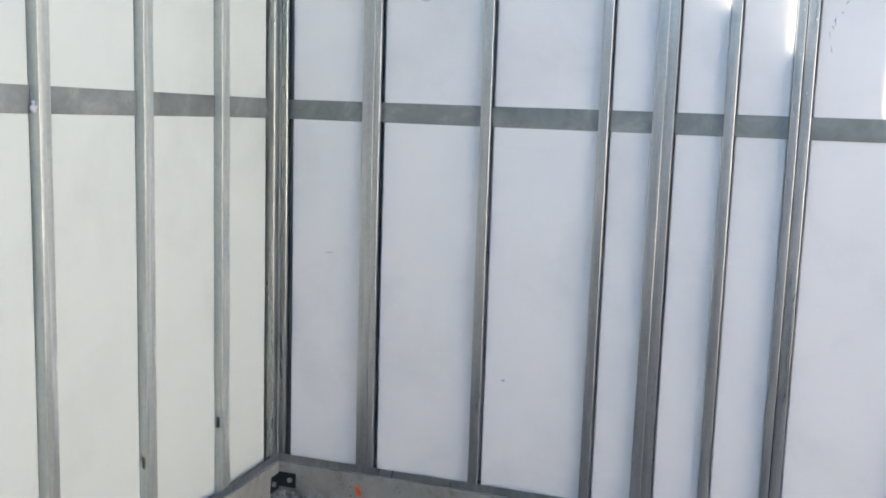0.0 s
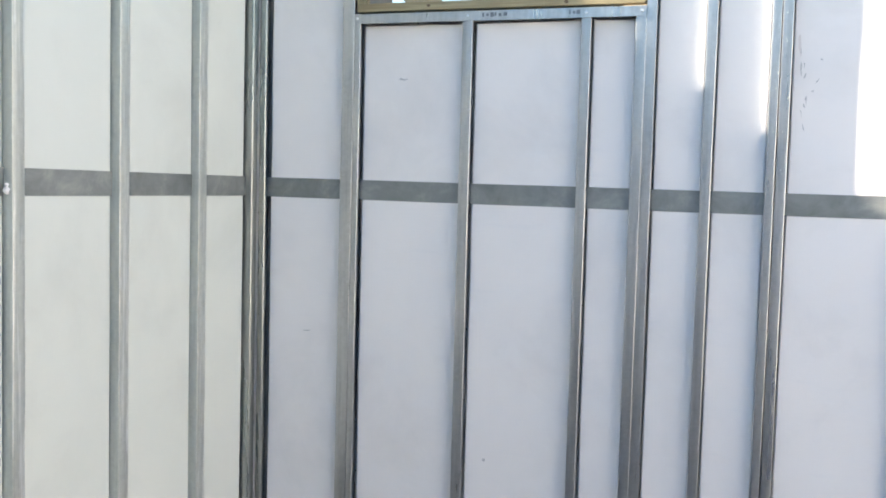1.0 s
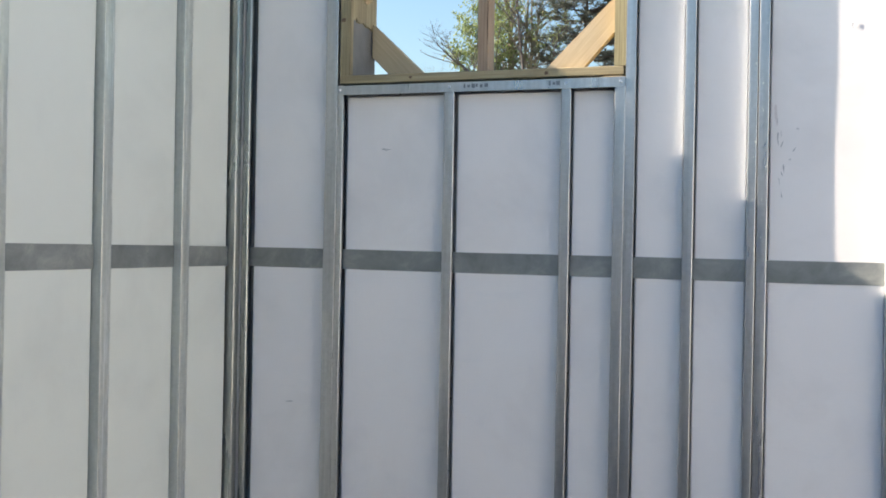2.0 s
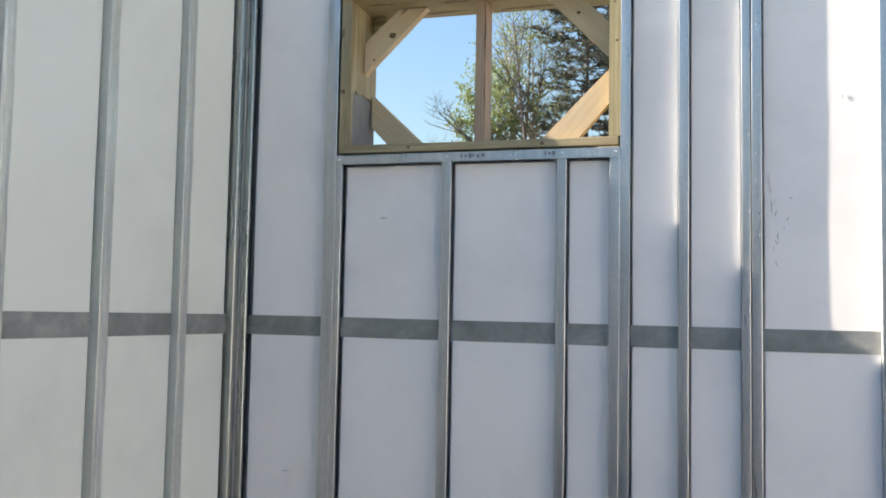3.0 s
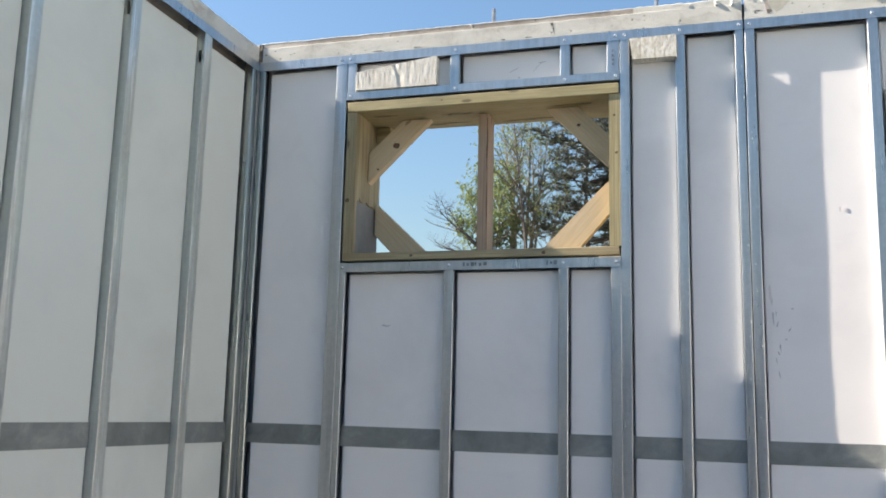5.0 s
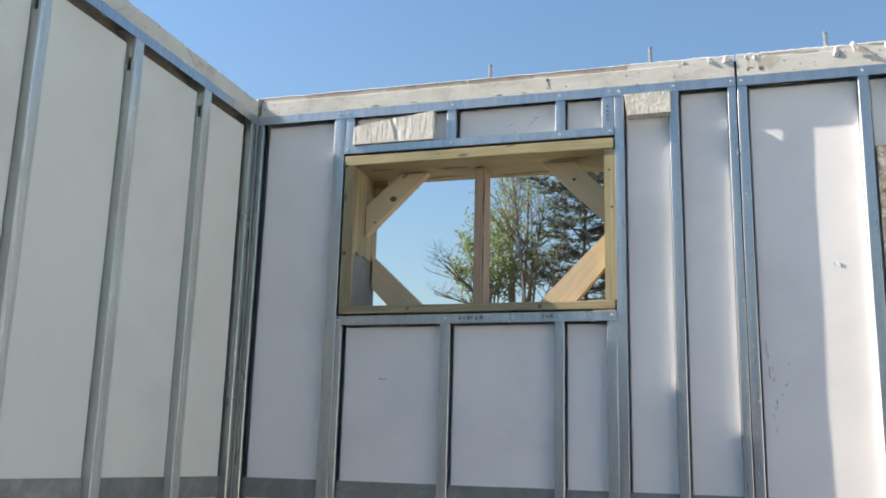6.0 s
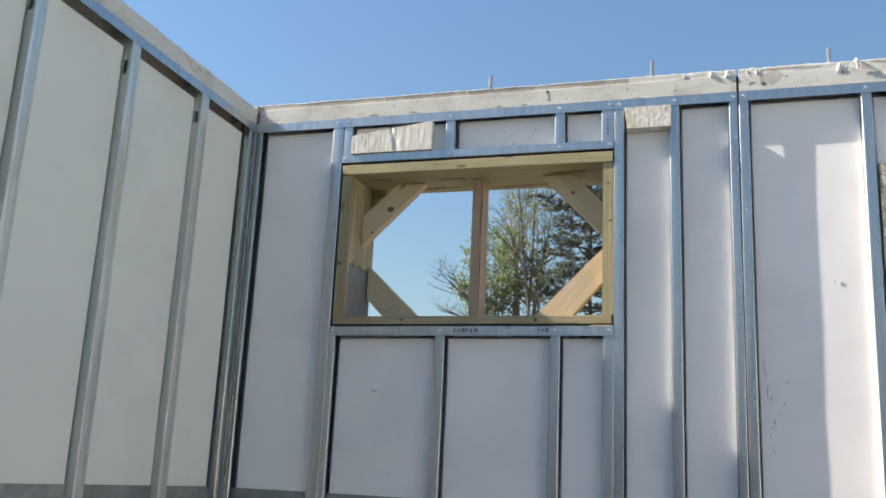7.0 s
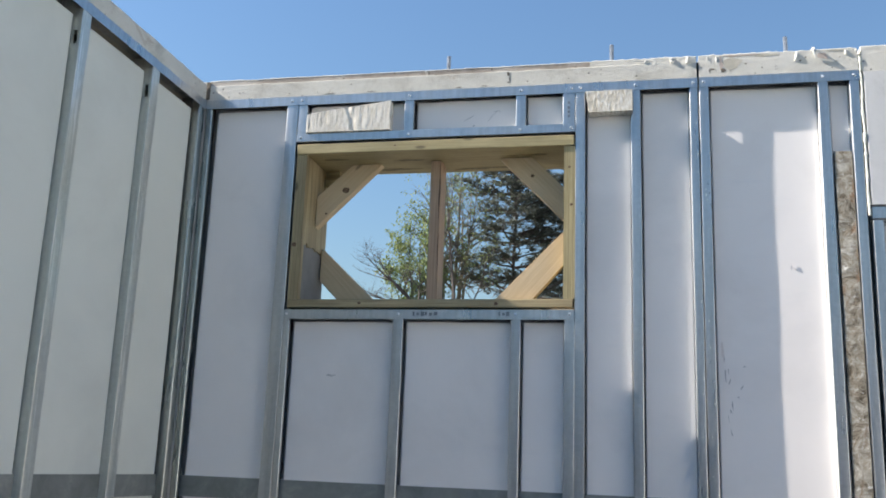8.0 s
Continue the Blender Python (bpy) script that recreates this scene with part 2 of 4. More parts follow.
LEAF = make_leaf("young_green_leaf", (0.095, 0.135, 0.045), (0.25, 0.31, 0.115))
NEEDLE = make_leaf("dark_pine_needle", (0.036, 0.045, 0.035), (0.16, 0.175, 0.14))


# ------------------------------------------------------------------ building helpers
def mesh_of(bm, name):
    me = bpy.data.meshes.new(name)
    bm.normal_update()
    bm.to_mesh(me)
    bm.free()
    return me


def part(name, bm, material, parent=None, label="", at=None):
    me = bm if isinstance(bm, bpy.types.Mesh) else mesh_of(bm, name)
    if not me.materials:
        me.materials.append(material)
    ob = new(name, me)
    ob.parent = parent
    if at is not None:
        ob.matrix_basis = at
    if label:
        ob["label"] = label
    return ob


def add_box(bm, x0, x1, y0, y1, z0, z1):
    vs = [bm.verts.new((x, y, z)) for x in (x0, x1) for y in (y0, y1) for z in (z0, z1)]
    for f in ((0, 1, 3, 2), (4, 6, 7, 5), (0, 4, 5, 1), (2, 3, 7, 6), (0, 2, 6, 4), (1, 5, 7, 3)):
        bm.faces.new([vs[i] for i in f])
    return vs


def box(x0, x1, y0, y1, z0, z1, bevel=0.0, segments=2):
    bm = bmesh.new()
    add_box(bm, x0, x1, y0, y1, z0, z1)
    if bevel:
        bmesh.ops.bevel(bm, geom=bm.edges[:], offset=bevel, segments=segments, affect="EDGES", profile=0.6)
    return bm


def rough_box(x0, x1, y0, y1, z0, z1, step, amount, scale, seed, bevel=0.003, sides="xyz"):
    """A block cut into small faces and roughened by noise."""
    bm = box(x0, x1, y0, y1, z0, z1)
    for axis, (a, b) in enumerate(((x0, x1), (y0, y1), (z0, z1))):
        n = max(1, int(round((b - a) / step)))
        for i in range(1, n):
            co = [0, 0, 0]
            no = [0, 0, 0]
            co[axis], no[axis] = a + (b - a) * i / n, 1
            bmesh.ops.bisect_plane(bm, geom=bm.verts[:] + bm.edges[:] + bm.faces[:], plane_co=co, plane_no=no)
    bm.normal_update()
    for v in bm.verts:
        p = v.co * scale + Vector((seed * 3.1, seed * 1.7, seed * 0.9))
        v.co += v.normal * amount * (noise.noise(p) + 0.5 * noise.noise(p * 3.3))
    return bm


def board(length, width, thick, seed=0, chamfer=0.003):
    """A sawn board along x, from 0, with eased edges and a little twist."""
    bm = box(0, length, 0, thick, 0, width, chamfer, 2)
    for v in bm.verts:
        v.co.y += 0.0015 * noise.noise(Vector((v.co.x * 3, seed * 4.1, v.co.z * 6)))
    return bm


def stud_mesh(width, z0, z1, depth=0.075, slots=(), seed=0, lip=0.011, slot_front=0.009, r=0.003, web=None, flange=None):
    """A cold-formed C stud: a web on the low-x side, a front flange at y = 0 and a lip on the other side, with rolled corners.
    The web is pierced by upright slots, given as (low, high)."""
    g = 0.0012
    outer = [(0, depth), (0, 0.0225), (0, slot_front), (0, r)]
    inner = [(g, depth), (g, 0.0225), (g, slot_front), (g, r)]
    for k in range(1, 5):
        a = radians(90) * k / 4
        outer.append((r - r * math.cos(a), r - r * math.sin(a)))
        inner.append((r - (r - g) * math.cos(a), r - (r - g) * math.sin(a)))
    for k in range(5):
        a = radians(90) * k / 4
        outer.append((width - r + r * math.sin(a), r - r * math.cos(a)))
        inner.append((width - r + (r - g) * math.sin(a), r - (r - g) * math.cos(a)))
    if lip > r:
        outer.append((width, lip))
        inner.append((width - g, lip))
    rows = {z0, z1}
    z = z0 + 0.12
    while z < z1 - 0.06:
        rows.add(round(z, 4))
        z += 0.12
    for a, b in slots:
        rows |= {a, b}
    rows = sorted(rows)
    ring = outer + inner[::-1]
    n = len(ring)
    verts, faces, webs = [], [], []
    for z in rows:
        dx = 0.0016 * noise.noise(Vector((seed * 7.3, 0.5, z * 1.7)))
        dy = 0.0010 * noise.noise(Vector((seed * 5.1, 9.5, z * 2.3)))
        verts += [(x + dx, y + dy * (1 - y / depth), z) for x, y in ring]
    for k in range(len(rows) - 1):
        mid = (rows[k] + rows[k + 1]) / 2
        in_slot = any(a < mid < b for a, b in slots)
        for i in range(n):
            if in_slot and i in (1, n - 3):
                continue
            j = (i + 1) % n
            faces.append((k * n + i, k * n + j, (k + 1) * n + j, (k + 1) * n + i))
            webs.append(1 if i < 3 else 0)
    me = bpy.data.meshes.new("stud")
    me.from_pydata(verts, [], faces)
    me.materials.append(flange or STEEL)
    me.materials.append(web or WEB)
    for poly, is_web in zip(me.polygons, webs):
        poly.material_index = is_web
    me.shade_smooth()
    me.set_sharp_from_angle(angle=radians(35))
    return me


def track(x0, x1, z0, z1, front=-0.0022, back=0.072, web_up=True):
    """A U track: a front flange with a web along its top or bottom edge."""
    g = 0.0014
    bm = bmesh.new()
    if web_up:
        prof = [(front, z0), (front, z1 - 0.002), (front + 0.002, z1), (back, z1), (back, z1 - g), (front + g + 0.001, z1 - g), (front + g, z1 - g - 0.001), (front + g, z0)]
    else:
        prof = [(front, z1), (front + g, z1), (front + g, z0 + g + 0.001), (front + g + 0.001, z0 + g), (back, z0 + g), (back, z0), (front + 0.002, z0), (front, z0 + 0.002)]
    n = max(2, int((x1 - x0) / 0.15))
    rings = []
    for i in range(n + 1):
        x = x0 + (x1 - x0) * i / n
        d = 0.0010 * noise.noise(Vector((x * 4, z0 * 3, 2.2)))
        rings.append([bm.verts.new((x, y + d, z + d * 0.6)) for y, z in prof])
    k = len(prof)
    for a, b in zip(rings, rings[1:]):
        for i in range(k):
            bm.faces.new((a[i], b[i], b[(i + 1) % k], a[(i + 1) % k]))
    bm.faces.new(rings[0])
    bm.faces.new(rings[-1][::-1])
    bmesh.ops.recalc_face_normals(bm, faces=bm.faces[:])
    return bm


def foam_board(x0, x1, z0, z1, front=0.028, back=0.102, seed=0):
    """A rigid foam infill board with rounded front edges and a slightly uneven face."""
    bm = box(x0, x1, front, back, z0, z1)
    n = max(2, int((z1 - z0) / 0.16))
    for i in range(1, n):
        bmesh.ops.bisect_plane(bm, geom=bm.verts[:] + bm.edges[:] + bm.faces[:], plane_co=(0, 0, z0 + (z1 - z0) * i / n), plane_no=(0, 0, 1))
    for k in (1, 2, 3):
        bmesh.ops.bisect_plane(bm, geom=bm.verts[:] + bm.edges[:] + bm.faces[:], plane_co=(x0 + (x1 - x0) * k / 4, 0, 0), plane_no=(1, 0, 0))
    edges = [e for e in bm.edges if all(abs(v.co.y - front) < 1e-5 for v in e.verts)
             and (all(abs(v.co.x - x0) < 1e-5 for v in e.verts) or all(abs(v.co.x - x1) < 1e-5 for v in e.verts))]
    bmesh.ops.bevel(bm, geom=edges, offset=0.005, segments=2, affect="EDGES", profile=0.5)
    for v in bm.verts:
        if v.co.y < front + 0.006:
            v.co.y += 0.0014 * noise.noise(Vector((v.co.x * 5 + seed, v.co.z * 2.2, seed * 2.3)))
            v.co.x += 0.0016 * noise.noise(Vector((seed * 3.0, v.co.z * 3.1, v.co.x * 2)))
    return bm


_screw = {}


def screw(parent, x, z, y=-0.0022):
    """A pan-head screw driven into a flange."""
    if "m" not in _screw:
        bm = bmesh.new()
        bmesh.ops.create_cone(bm, cap_ends=True, segments=10, radius1=0.0058, radius2=0.0032, depth=0.0034, matrix=Matrix.Rotation(radians(90), 4, "X"))
        _screw["m"] = mesh_of(bm, "screw")
    return part("screw", _screw["m"], ZINC, parent, "", Matrix.Translation((x, y - 0.0016, z)))


def blotch(x, z, rx, rz, y, seed, tilt=0.0, ragged=1.0):
    """A thin irregular mark lying on a face."""
    bm = bmesh.new()
    n = 24
    front, back = [], []
    for i in range(n):
        a = 2 * math.pi * i / n
        r = max(0.15, 0.72 + ragged * 0.5 * noise.noise(Vector((math.cos(a) * 1.3 + seed, math.sin(a) * 1.3, seed * 2.1))) + ragged * 0.45 * noise.noise(Vector((math.cos(a) * 4 + seed, math.sin(a) * 4, seed * 3.7))))
        u, w = rx * r * math.cos(a), rz * r * math.sin(a)
        u, w = u * math.cos(tilt) - w * math.sin(tilt), u * math.sin(tilt) + w * math.cos(tilt)
        front.append(bm.verts.new((x + u, y - 0.0008, z + w)))
        back.append(bm.verts.new((x + u, y + 0.004, z + w)))
    bm.faces.new(front)
    for i in range(n):
        bm.faces.new((front[i], back[i], back[(i + 1) % n], front[(i + 1) % n]))
    bmesh.ops.recalc_face_normals(bm, faces=bm.faces[:])
    return bm


def smooth(a, b, x):
    f = max(0.0, min(1.0, (x - a) / (b - a)))
    return f * f * (3 - 2 * f)


def cast_beam(x0, x1, y0, y1, z0, z1, seed, filled=(9.0, 9.5), step=0.012):
    """A cast beam with a flat face, a rebated and stained rim and a slightly ragged upper edge; past filled the rebate is full of paste."""
    n = max(2, int((x1 - x0) / step))
    prof = [(0, 0), (0, 0.30), (0, 0.60), (0, 0.70), (0.0012, 0.725), (0.0050, 0.745), (0.0056, 0.93), (0.0045, 0.965), (0.007, 1.0), (0.026, 1.0), (0.10, 0.99), (y1 - y0, 0.99), (y1 - y0, 0)]
    bm = bmesh.new()
    rings = []
    for i in range(n + 1):
        x = x0 + (x1 - x0) * i / n
        paste = smooth(filled[0], filled[1], x + 0.06 * noise.noise(Vector((x * 6, seed, 1))))
        rag = 0.0022 * noise.noise(Vector((x * 9, seed, 0))) + (0.0014 + 0.003 * paste) * noise.noise(Vector((x * 47, seed, 4))) + 0.0016 * noise.noise(Vector((x * 130, seed, 2)))
        ring = []
        for k, (u, f) in enumerate(prof):
            y, z = y0 + u, z0 + (z1 - z0) * f
            if 4 <= k <= 8:
                y -= u * paste * (0.9 if k < 8 else 0.6)
            if 3 <= k <= 5:
                z += 0.0016 * noise.noise(Vector((x * 13, seed, 8))) + 0.001 * noise.noise(Vector((x * 60, seed, 8)))
            if 6 <= k <= 10:
                z += rag * (0.5 if k == 6 else 1.0)
            if 1 <= k <= 8:
                y += 0.0006 * noise.noise(Vector((x * 5, z * 9, seed))) + (0.00012 + 0.0005 * paste * (k > 2)) * noise.noise(Vector((x * 60, z * 60, seed)))
            ring.append(bm.verts.new((x, y, z)))
        rings.append(ring)
    k = len(prof)
    for a, b in zip(rings, rings[1:]):
        for i in range(k):
            face = bm.faces.new((a[i], b[i], b[(i + 1) % k], a[(i + 1) % k]))
            face.material_index = 1 if i in (4, 5, 6) and (a[5].co.y - y0) > 0.0025 else 0
    bm.faces.new(rings[0])
    bm.faces.new(rings[-1][::-1])
    bmesh.ops.recalc_face_normals(bm, faces=bm.faces[:])
    me = mesh_of(bm, "top_beam")
    me.materials.append(BEAM)
    me.materials.append(RIM)
    return me


def paste_drip(x, top, length, r, out, seed, slant=0.0):
    """A dried white drip of paste that hangs over the upper front edge of a beam."""
    n, sides = 14, 9
    verts, faces = [], []
    for i in range(n + 1):
        f = i / n
        a = min(1.0, f / 0.4) * radians(90)
        y = 0.016 - (0.016 + out) * math.sin(a) + max(0.0, f - 0.4) * out * 1.1
        z = top - 0.75 * r + 0.2 * r * math.sin(a * 2) - (max(0.0, f - 0.25) / 0.75) * length
        rr = 0.62 * r * (0.95 + 0.22 * math.sin(f * 5.0 + seed) + 0.25 * noise.noise(Vector((f * 6, seed, 0)))) * math.sqrt(max(0.02, 1 - (max(0.0, f - 0.72) / 0.28) ** 2))
        cx = x + slant * f + 0.4 * r * noise.noise(Vector((f * 3.5, seed, 5)))
        tilt = radians(90) * smooth(0.15, 0.55, f)
        for k in range(sides):
            b = 2 * math.pi * k / sides
            u, w = rr * math.cos(b), 0.7 * rr * math.sin(b)
            verts.append((cx + u, y + w * math.sin(tilt), z + w * math.cos(tilt)))
    for i in range(n):
        for k in range(sides):
            faces.append((i * sides + k, i * sides + (k + 1) % sides, (i + 1) * sides + (k + 1) % sides, (i + 1) * sides + k))
    faces.append(tuple(range(sides))[::-1])
    faces.append(tuple(n * sides + k for k in range(sides)))
    me = bpy.data.meshes.new("paste_drip")
    me.from_pydata(verts, [], faces)
    me.shade_smooth()
    return me


# ------------------------------------------------------------------ ground
def build_ground():
    bm = bmesh.new()
    ring = [-3000, -400, -80, -20, -8, -5, -3, -1.5, 0, 1.5, 3, 5, 8, 20, 80, 400, 3000]
    grid = [[bm.verts.new((x, y, 0.012 * noise.noise(Vector((x, y, 0.3))) if abs(x) < 9 and abs(y) < 9 else 0.0)) for y in ring] for x in ring]
    for i in range(len(ring) - 1):
        for j in range(len(ring) - 1):
            bm.faces.new((grid[i][j], grid[i + 1][j], grid[i + 1][j + 1], grid[i][j + 1]))
    ob = part("ground", bm, GROUND, None, "", Matrix.Translation((0, 0, -0.012)))
    tagged(ob, "greyish gravel and soil ground inside and around the foundation", "ground", kind="structure")


build_ground()

# ------------------------------------------------------------------ foundation walls
TOP0, TOP1 = 2.777, 2.812          # flange of the top track
BEAM_TOP = 2.890
BASE0, BASE1 = 0.112, 0.142        # flange of the base track
THICK = 0.262
SLOTS = ((0.356, 0.398), (2.672, 2.714))
STRAP0, STRAP1 = 1.398, 1.467


def wall(name, label, at):
    ob = new(name)
    ob.matrix_basis = at
    return tagged(ob, label, "wall", kind="structure")


def add_stud(w, x0, x1, z0=BASE0 + 0.004, z1=TOP1 - 0.003, slots=SLOTS, seed=0, lip=0.011, depth=0.075, slot_front=0.009, r=0.003, web=None, flange=None):
    return part("stud", stud_mesh(x1 - x0, z0, z1, depth, slots, seed, lip, slot_front, r, web, flange), STEEL, w, "", Matrix.Translation((x0, 0, 0)))


def add_foam(w, x0, x1, z0=BASE0 + 0.012, z1=2.772, seed=0, front=0.028, material=None):
    return part("foam_board", foam_board(x0, x1, z0, z1, front, 0.102, seed), material or FOAM, w, "white rigid foam infill")


def strap_mesh(x0, x1, d0, d1):
    """A flat strap along the wall that drops by d0 to d1 from one end to the other."""
    bm = bmesh.new()
    n = max(4, int((x1 - x0) / 0.1))
    rings = []
    for i in range(n + 1):
        f = i / n
        x, d = x0 + (x1 - x0) * f, d0 + (d1 - d0) * f + 0.0012 * noise.noise(Vector((x0 + f * 9, 3.3, 1)))
        dy = 0.0005 * noise.noise(Vector((f * 20, 1.3, 7)))
        rings.append([bm.verts.new((x, y + dy, z + d)) for y, z in ((0.0258, STRAP0), (0.0258, STRAP1), (0.0272, STRAP1), (0.0272, STRAP0))])
    for a, b in zip(rings, rings[1:]):
        for k in range(4):
            bm.faces.new((a[k], b[k], b[(k + 1) % 4], a[(k + 1) % 4]))
    bm.faces.new(rings[0])
    bm.faces.new(rings[-1][::-1])
    bmesh.ops.recalc_face_normals(bm, faces=bm.faces[:])
    return bm


# --- north wall, the panel with the window opening
north = wall("wall_north", "precast foundation panel of white foam and galvanized studs, with a window opening", Matrix.Identity(4))
WX0, WX1, WZ0, WZ1 = 0.336, 1.324, 2.034, 2.630
for xa, xb, za, zb in ((-0.29, WX0, 0.0, BEAM_TOP - 0.07), (WX1, 1.7240, 0.0, BEAM_TOP - 0.07), (WX0, WX1, 0.0, WZ0 - 0.004), (WX0, WX1, WZ1 + 0.004, BEAM_TOP - 0.07)):
    part("concrete_shell", box(xa + 0.0005, xb - 0.0005, 0.104, THICK, za, zb), SHELL, north, "smooth pale grey concrete")
part("concrete_shell", box(-0.29, -0.031, 0.0, 0.1035, 0.0, BEAM_TOP - 0.07), SHELL, north)
part("top_beam", box(-0.29, -0.033, 0.003, THICK, TOP1, BEAM_TOP - 0.002, 0.004), BEAM, north, "rough cream concrete bond beam")
part("top_beam", cast_beam(-0.028, 1.7225, 0.0, THICK, TOP1, BEAM_TOP, 1.0, (1.15, 1.55)), BEAM, north, "rough cream concrete bond beam")
for i, (x, top, length, r, out, slant) in enumerate(((0.795, 2.886, 0.014, 0.003, 0.001, 0.012), (1.560, 2.887, 0.014, 0.004, 0.001, -0.006),
                                                     (1.640, 2.891, 0.018, 0.008, 0.004, 0.004), (1.697, 2.891, 0.026, 0.007, 0.004, -0.006))):
    part("paste_drip", paste_drip(x, top, length, r, out, i + 0.5, slant), PASTE, north, "dried white paste drip")
part("corner_joint", rough_box(-0.0335, -0.0185, -0.0035, 0.02, TOP1 + 0.004, BEAM_TOP - 0.006, 0.006, 0.002, 60, 5), PIT, north, "dark stained corner joint")
part("footing_beam", rough_box(-0.028, 1.7255, -0.012, 0.104, -0.10, BASE0, 0.03, 0.003, 9, 3), FOOT, north, "grey cast footing beam")
for i, (xa, xb, roll) in enumerate(((0.290, 0.333, 0.003), (1.3247, 1.356, 0.0013), (1.508, 1.540, 0.003))):
    add_stud(north, xa, xb, seed=i + 1, r=roll)
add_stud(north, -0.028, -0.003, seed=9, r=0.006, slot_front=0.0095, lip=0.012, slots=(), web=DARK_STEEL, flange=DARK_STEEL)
add_stud(north, 1.6985, 1.7255, seed=6, lip=0.0, slot_front=0.0045, slots=(SLOTS[0], (2.690, 2.764)))
for i, (xa, xb) in enumerate(((0.3335, 0.356), (0.722, 0.757), (1.118, 1.150), (1.290, 1.3245))):
    add_stud(north, xa, xb, BASE0 + 0.004, 2.031, (SLOTS[0],), 10 + i)
for i, (xa, xb) in enumerate(((0.3335, 0.368), (0.728, 0.763), (1.121, 1.156), (1.282, 1.3245))):
    add_stud(north, xa, xb, 2.638, TOP1 - 0.003, (), 20 + i)
for i, (xa, xb) in enumerate(((0.007, 0.2895), (1.361, 1.5075), (1.544, 1.698))):
    add_foam(north, xa, xb, seed=i + 1.5)
for i, (xa, xb) in enumerate(((0.362, 0.7215), (0.762, 1.1175), (1.155, 1.2895))):
    add_foam(north, xa, xb, z1=1.994, seed=i + 5.5)
for i, (xa, xb) in enumerate(((0.370, 0.7275), (0.767, 1.1205), (1.158, 1.2815))):
    add_foam(north, xa, xb, z0=2.642, z1=2.776, seed=i + 9.5)
top_track = part("top_track", track(-0.027, 1.7245, TOP0, TOP1), STEEL, north)
part("base_track", track(-0.027, 1.7245, BASE0, BASE1, web_up=False), STEEL, north)
sill_track = part("sill_track", track(0.334, 1.324, 2.000, 2.033, front=-0.0026), STEEL, north, "galvanized sill track with inked stamps")
header_track = part("header_track", track(0.334, 1.324, 2.636, 2.666, front=-0.0026, web_up=False), STEEL, north)
part("strap", strap_mesh(-0.02, 1.725, 0.0, -0.012), STRAP, north, "dull grey steel strap")
for x in (0.309, 0.345, 0.745, 1.138, 1.311, 1.341, 1.524, 1.712):
    screw(top_track, x, 2.795)
for x, z in ((0.349, 2.652), (0.745, 2.652), (1.138, 2.652), (1.311, 2.652), (0.345, 2.017), (0.740, 2.017), (1.134, 2.017), (1.309, 2.017)):
    screw(sill_track if z < 2.3 else header_track, x, z, -0.0026)
for x, z, rx, rz, s, tilt in ((0.507, 1.812, 0.020, 0.006, 1, -0.1), (0.16, 0.92, 0.02, 0.003, 3, 0.1), (0.83, 0.52, 0.007, 0.006, 4, 0),
                               (0.59, 2.736, 0.01, 0.004, 6, 0.5)):
    part("scuff", blotch(x, z, rx, rz, 0.0284, s, tilt), SCUFF, north, "faint grey scuff")
for x, z, rx, rz, s, tilt in ((0.955, 2.712, 0.022, 0.0011, 7, 0.5), (1.055, 2.733, 0.020, 0.0014, 8, 0.05), (1.033, 2.712, 0.024, 0.0010, 9, 0.8), (0.972, 2.683, 0.004, 0.004, 10, 0)):
    part("pencil_mark", blotch(x, z, rx, rz, 0.0284, s, tilt), PENCIL, north, "dark pencil scribble")
for i, x in enumerate((0.790, 0.803, 0.818, 0.832, 0.846, 0.862, 1.078, 1.090, 1.102)):
    part("stamp_bar", box(x, x + 0.006 + 0.003 * (i % 3), -0.0034, -0.0024, 2.011 + 0.002 * (i % 2), 2.025 - 0.003 * (i % 3 == 1)), INK, sill_track, "black inked bar")
for i, z in enumerate((2.690, 2.705, 2.720, 2.738)):
    part("stamp_bar", box(1.298, 1.306, -0.0012, 0.0003, z, z + 0.009), INK, north, "black inked bar")
part("paint_mark", blotch(0.312, 0.045, 0.013, 0.03, -0.0135, 21, 0.25), ORANGE, north, "orange spray-paint mark")

# --- north wall, the next panel
north2 = wall("wall_north_2", "precast foundation panel of white foam and galvanized studs beside a joint", Matrix.Identity(4))
part("concrete_shell", box(1.7305, 2.2235, 0.104, THICK, 0.0, BEAM_TOP - 0.07), SHELL, north2)
part("joint_filler", box(1.7235, 1.7305, 0.030, 0.250, 0.0, BEAM_TOP - 0.012), BLACK, north2, "dark joint filler")
part("joint_filler", box(2.2240, 2.2355, 0.030, 0.250, 0.0, BEAM_TOP - 0.012), BLACK, north2, "dark joint filler")
part("top_beam", cast_beam(1.7305, 2.224, 0.0, THICK, TOP1, BEAM_TOP, 2.0, (0.5, 0.6), 0.008), BEAM, north2, "ragged cream concrete bond beam with drips")
for i, (x, top, length, r, out, slant) in enumerate(((1.757, 2.887, 0.012, 0.004, 0.001, 0.0), (1.785, 2.888, 0.020, 0.005, 0.001, 0.004),
                                                     (2.046, 2.889, 0.034, 0.006, 0.002, -0.014), (2.086, 2.898, 0.036, 0.007, 0.011, 0.012), (2.190, 2.889, 0.020, 0.006, 0.001, 0.0), (2.219, 2.887, 0.012, 0.005, 0.002, 0.0))):
    part("paste_drip", paste_drip(x, top, length, r, out, i + 20.5, slant), PASTE, north2, "dried white paste drip")
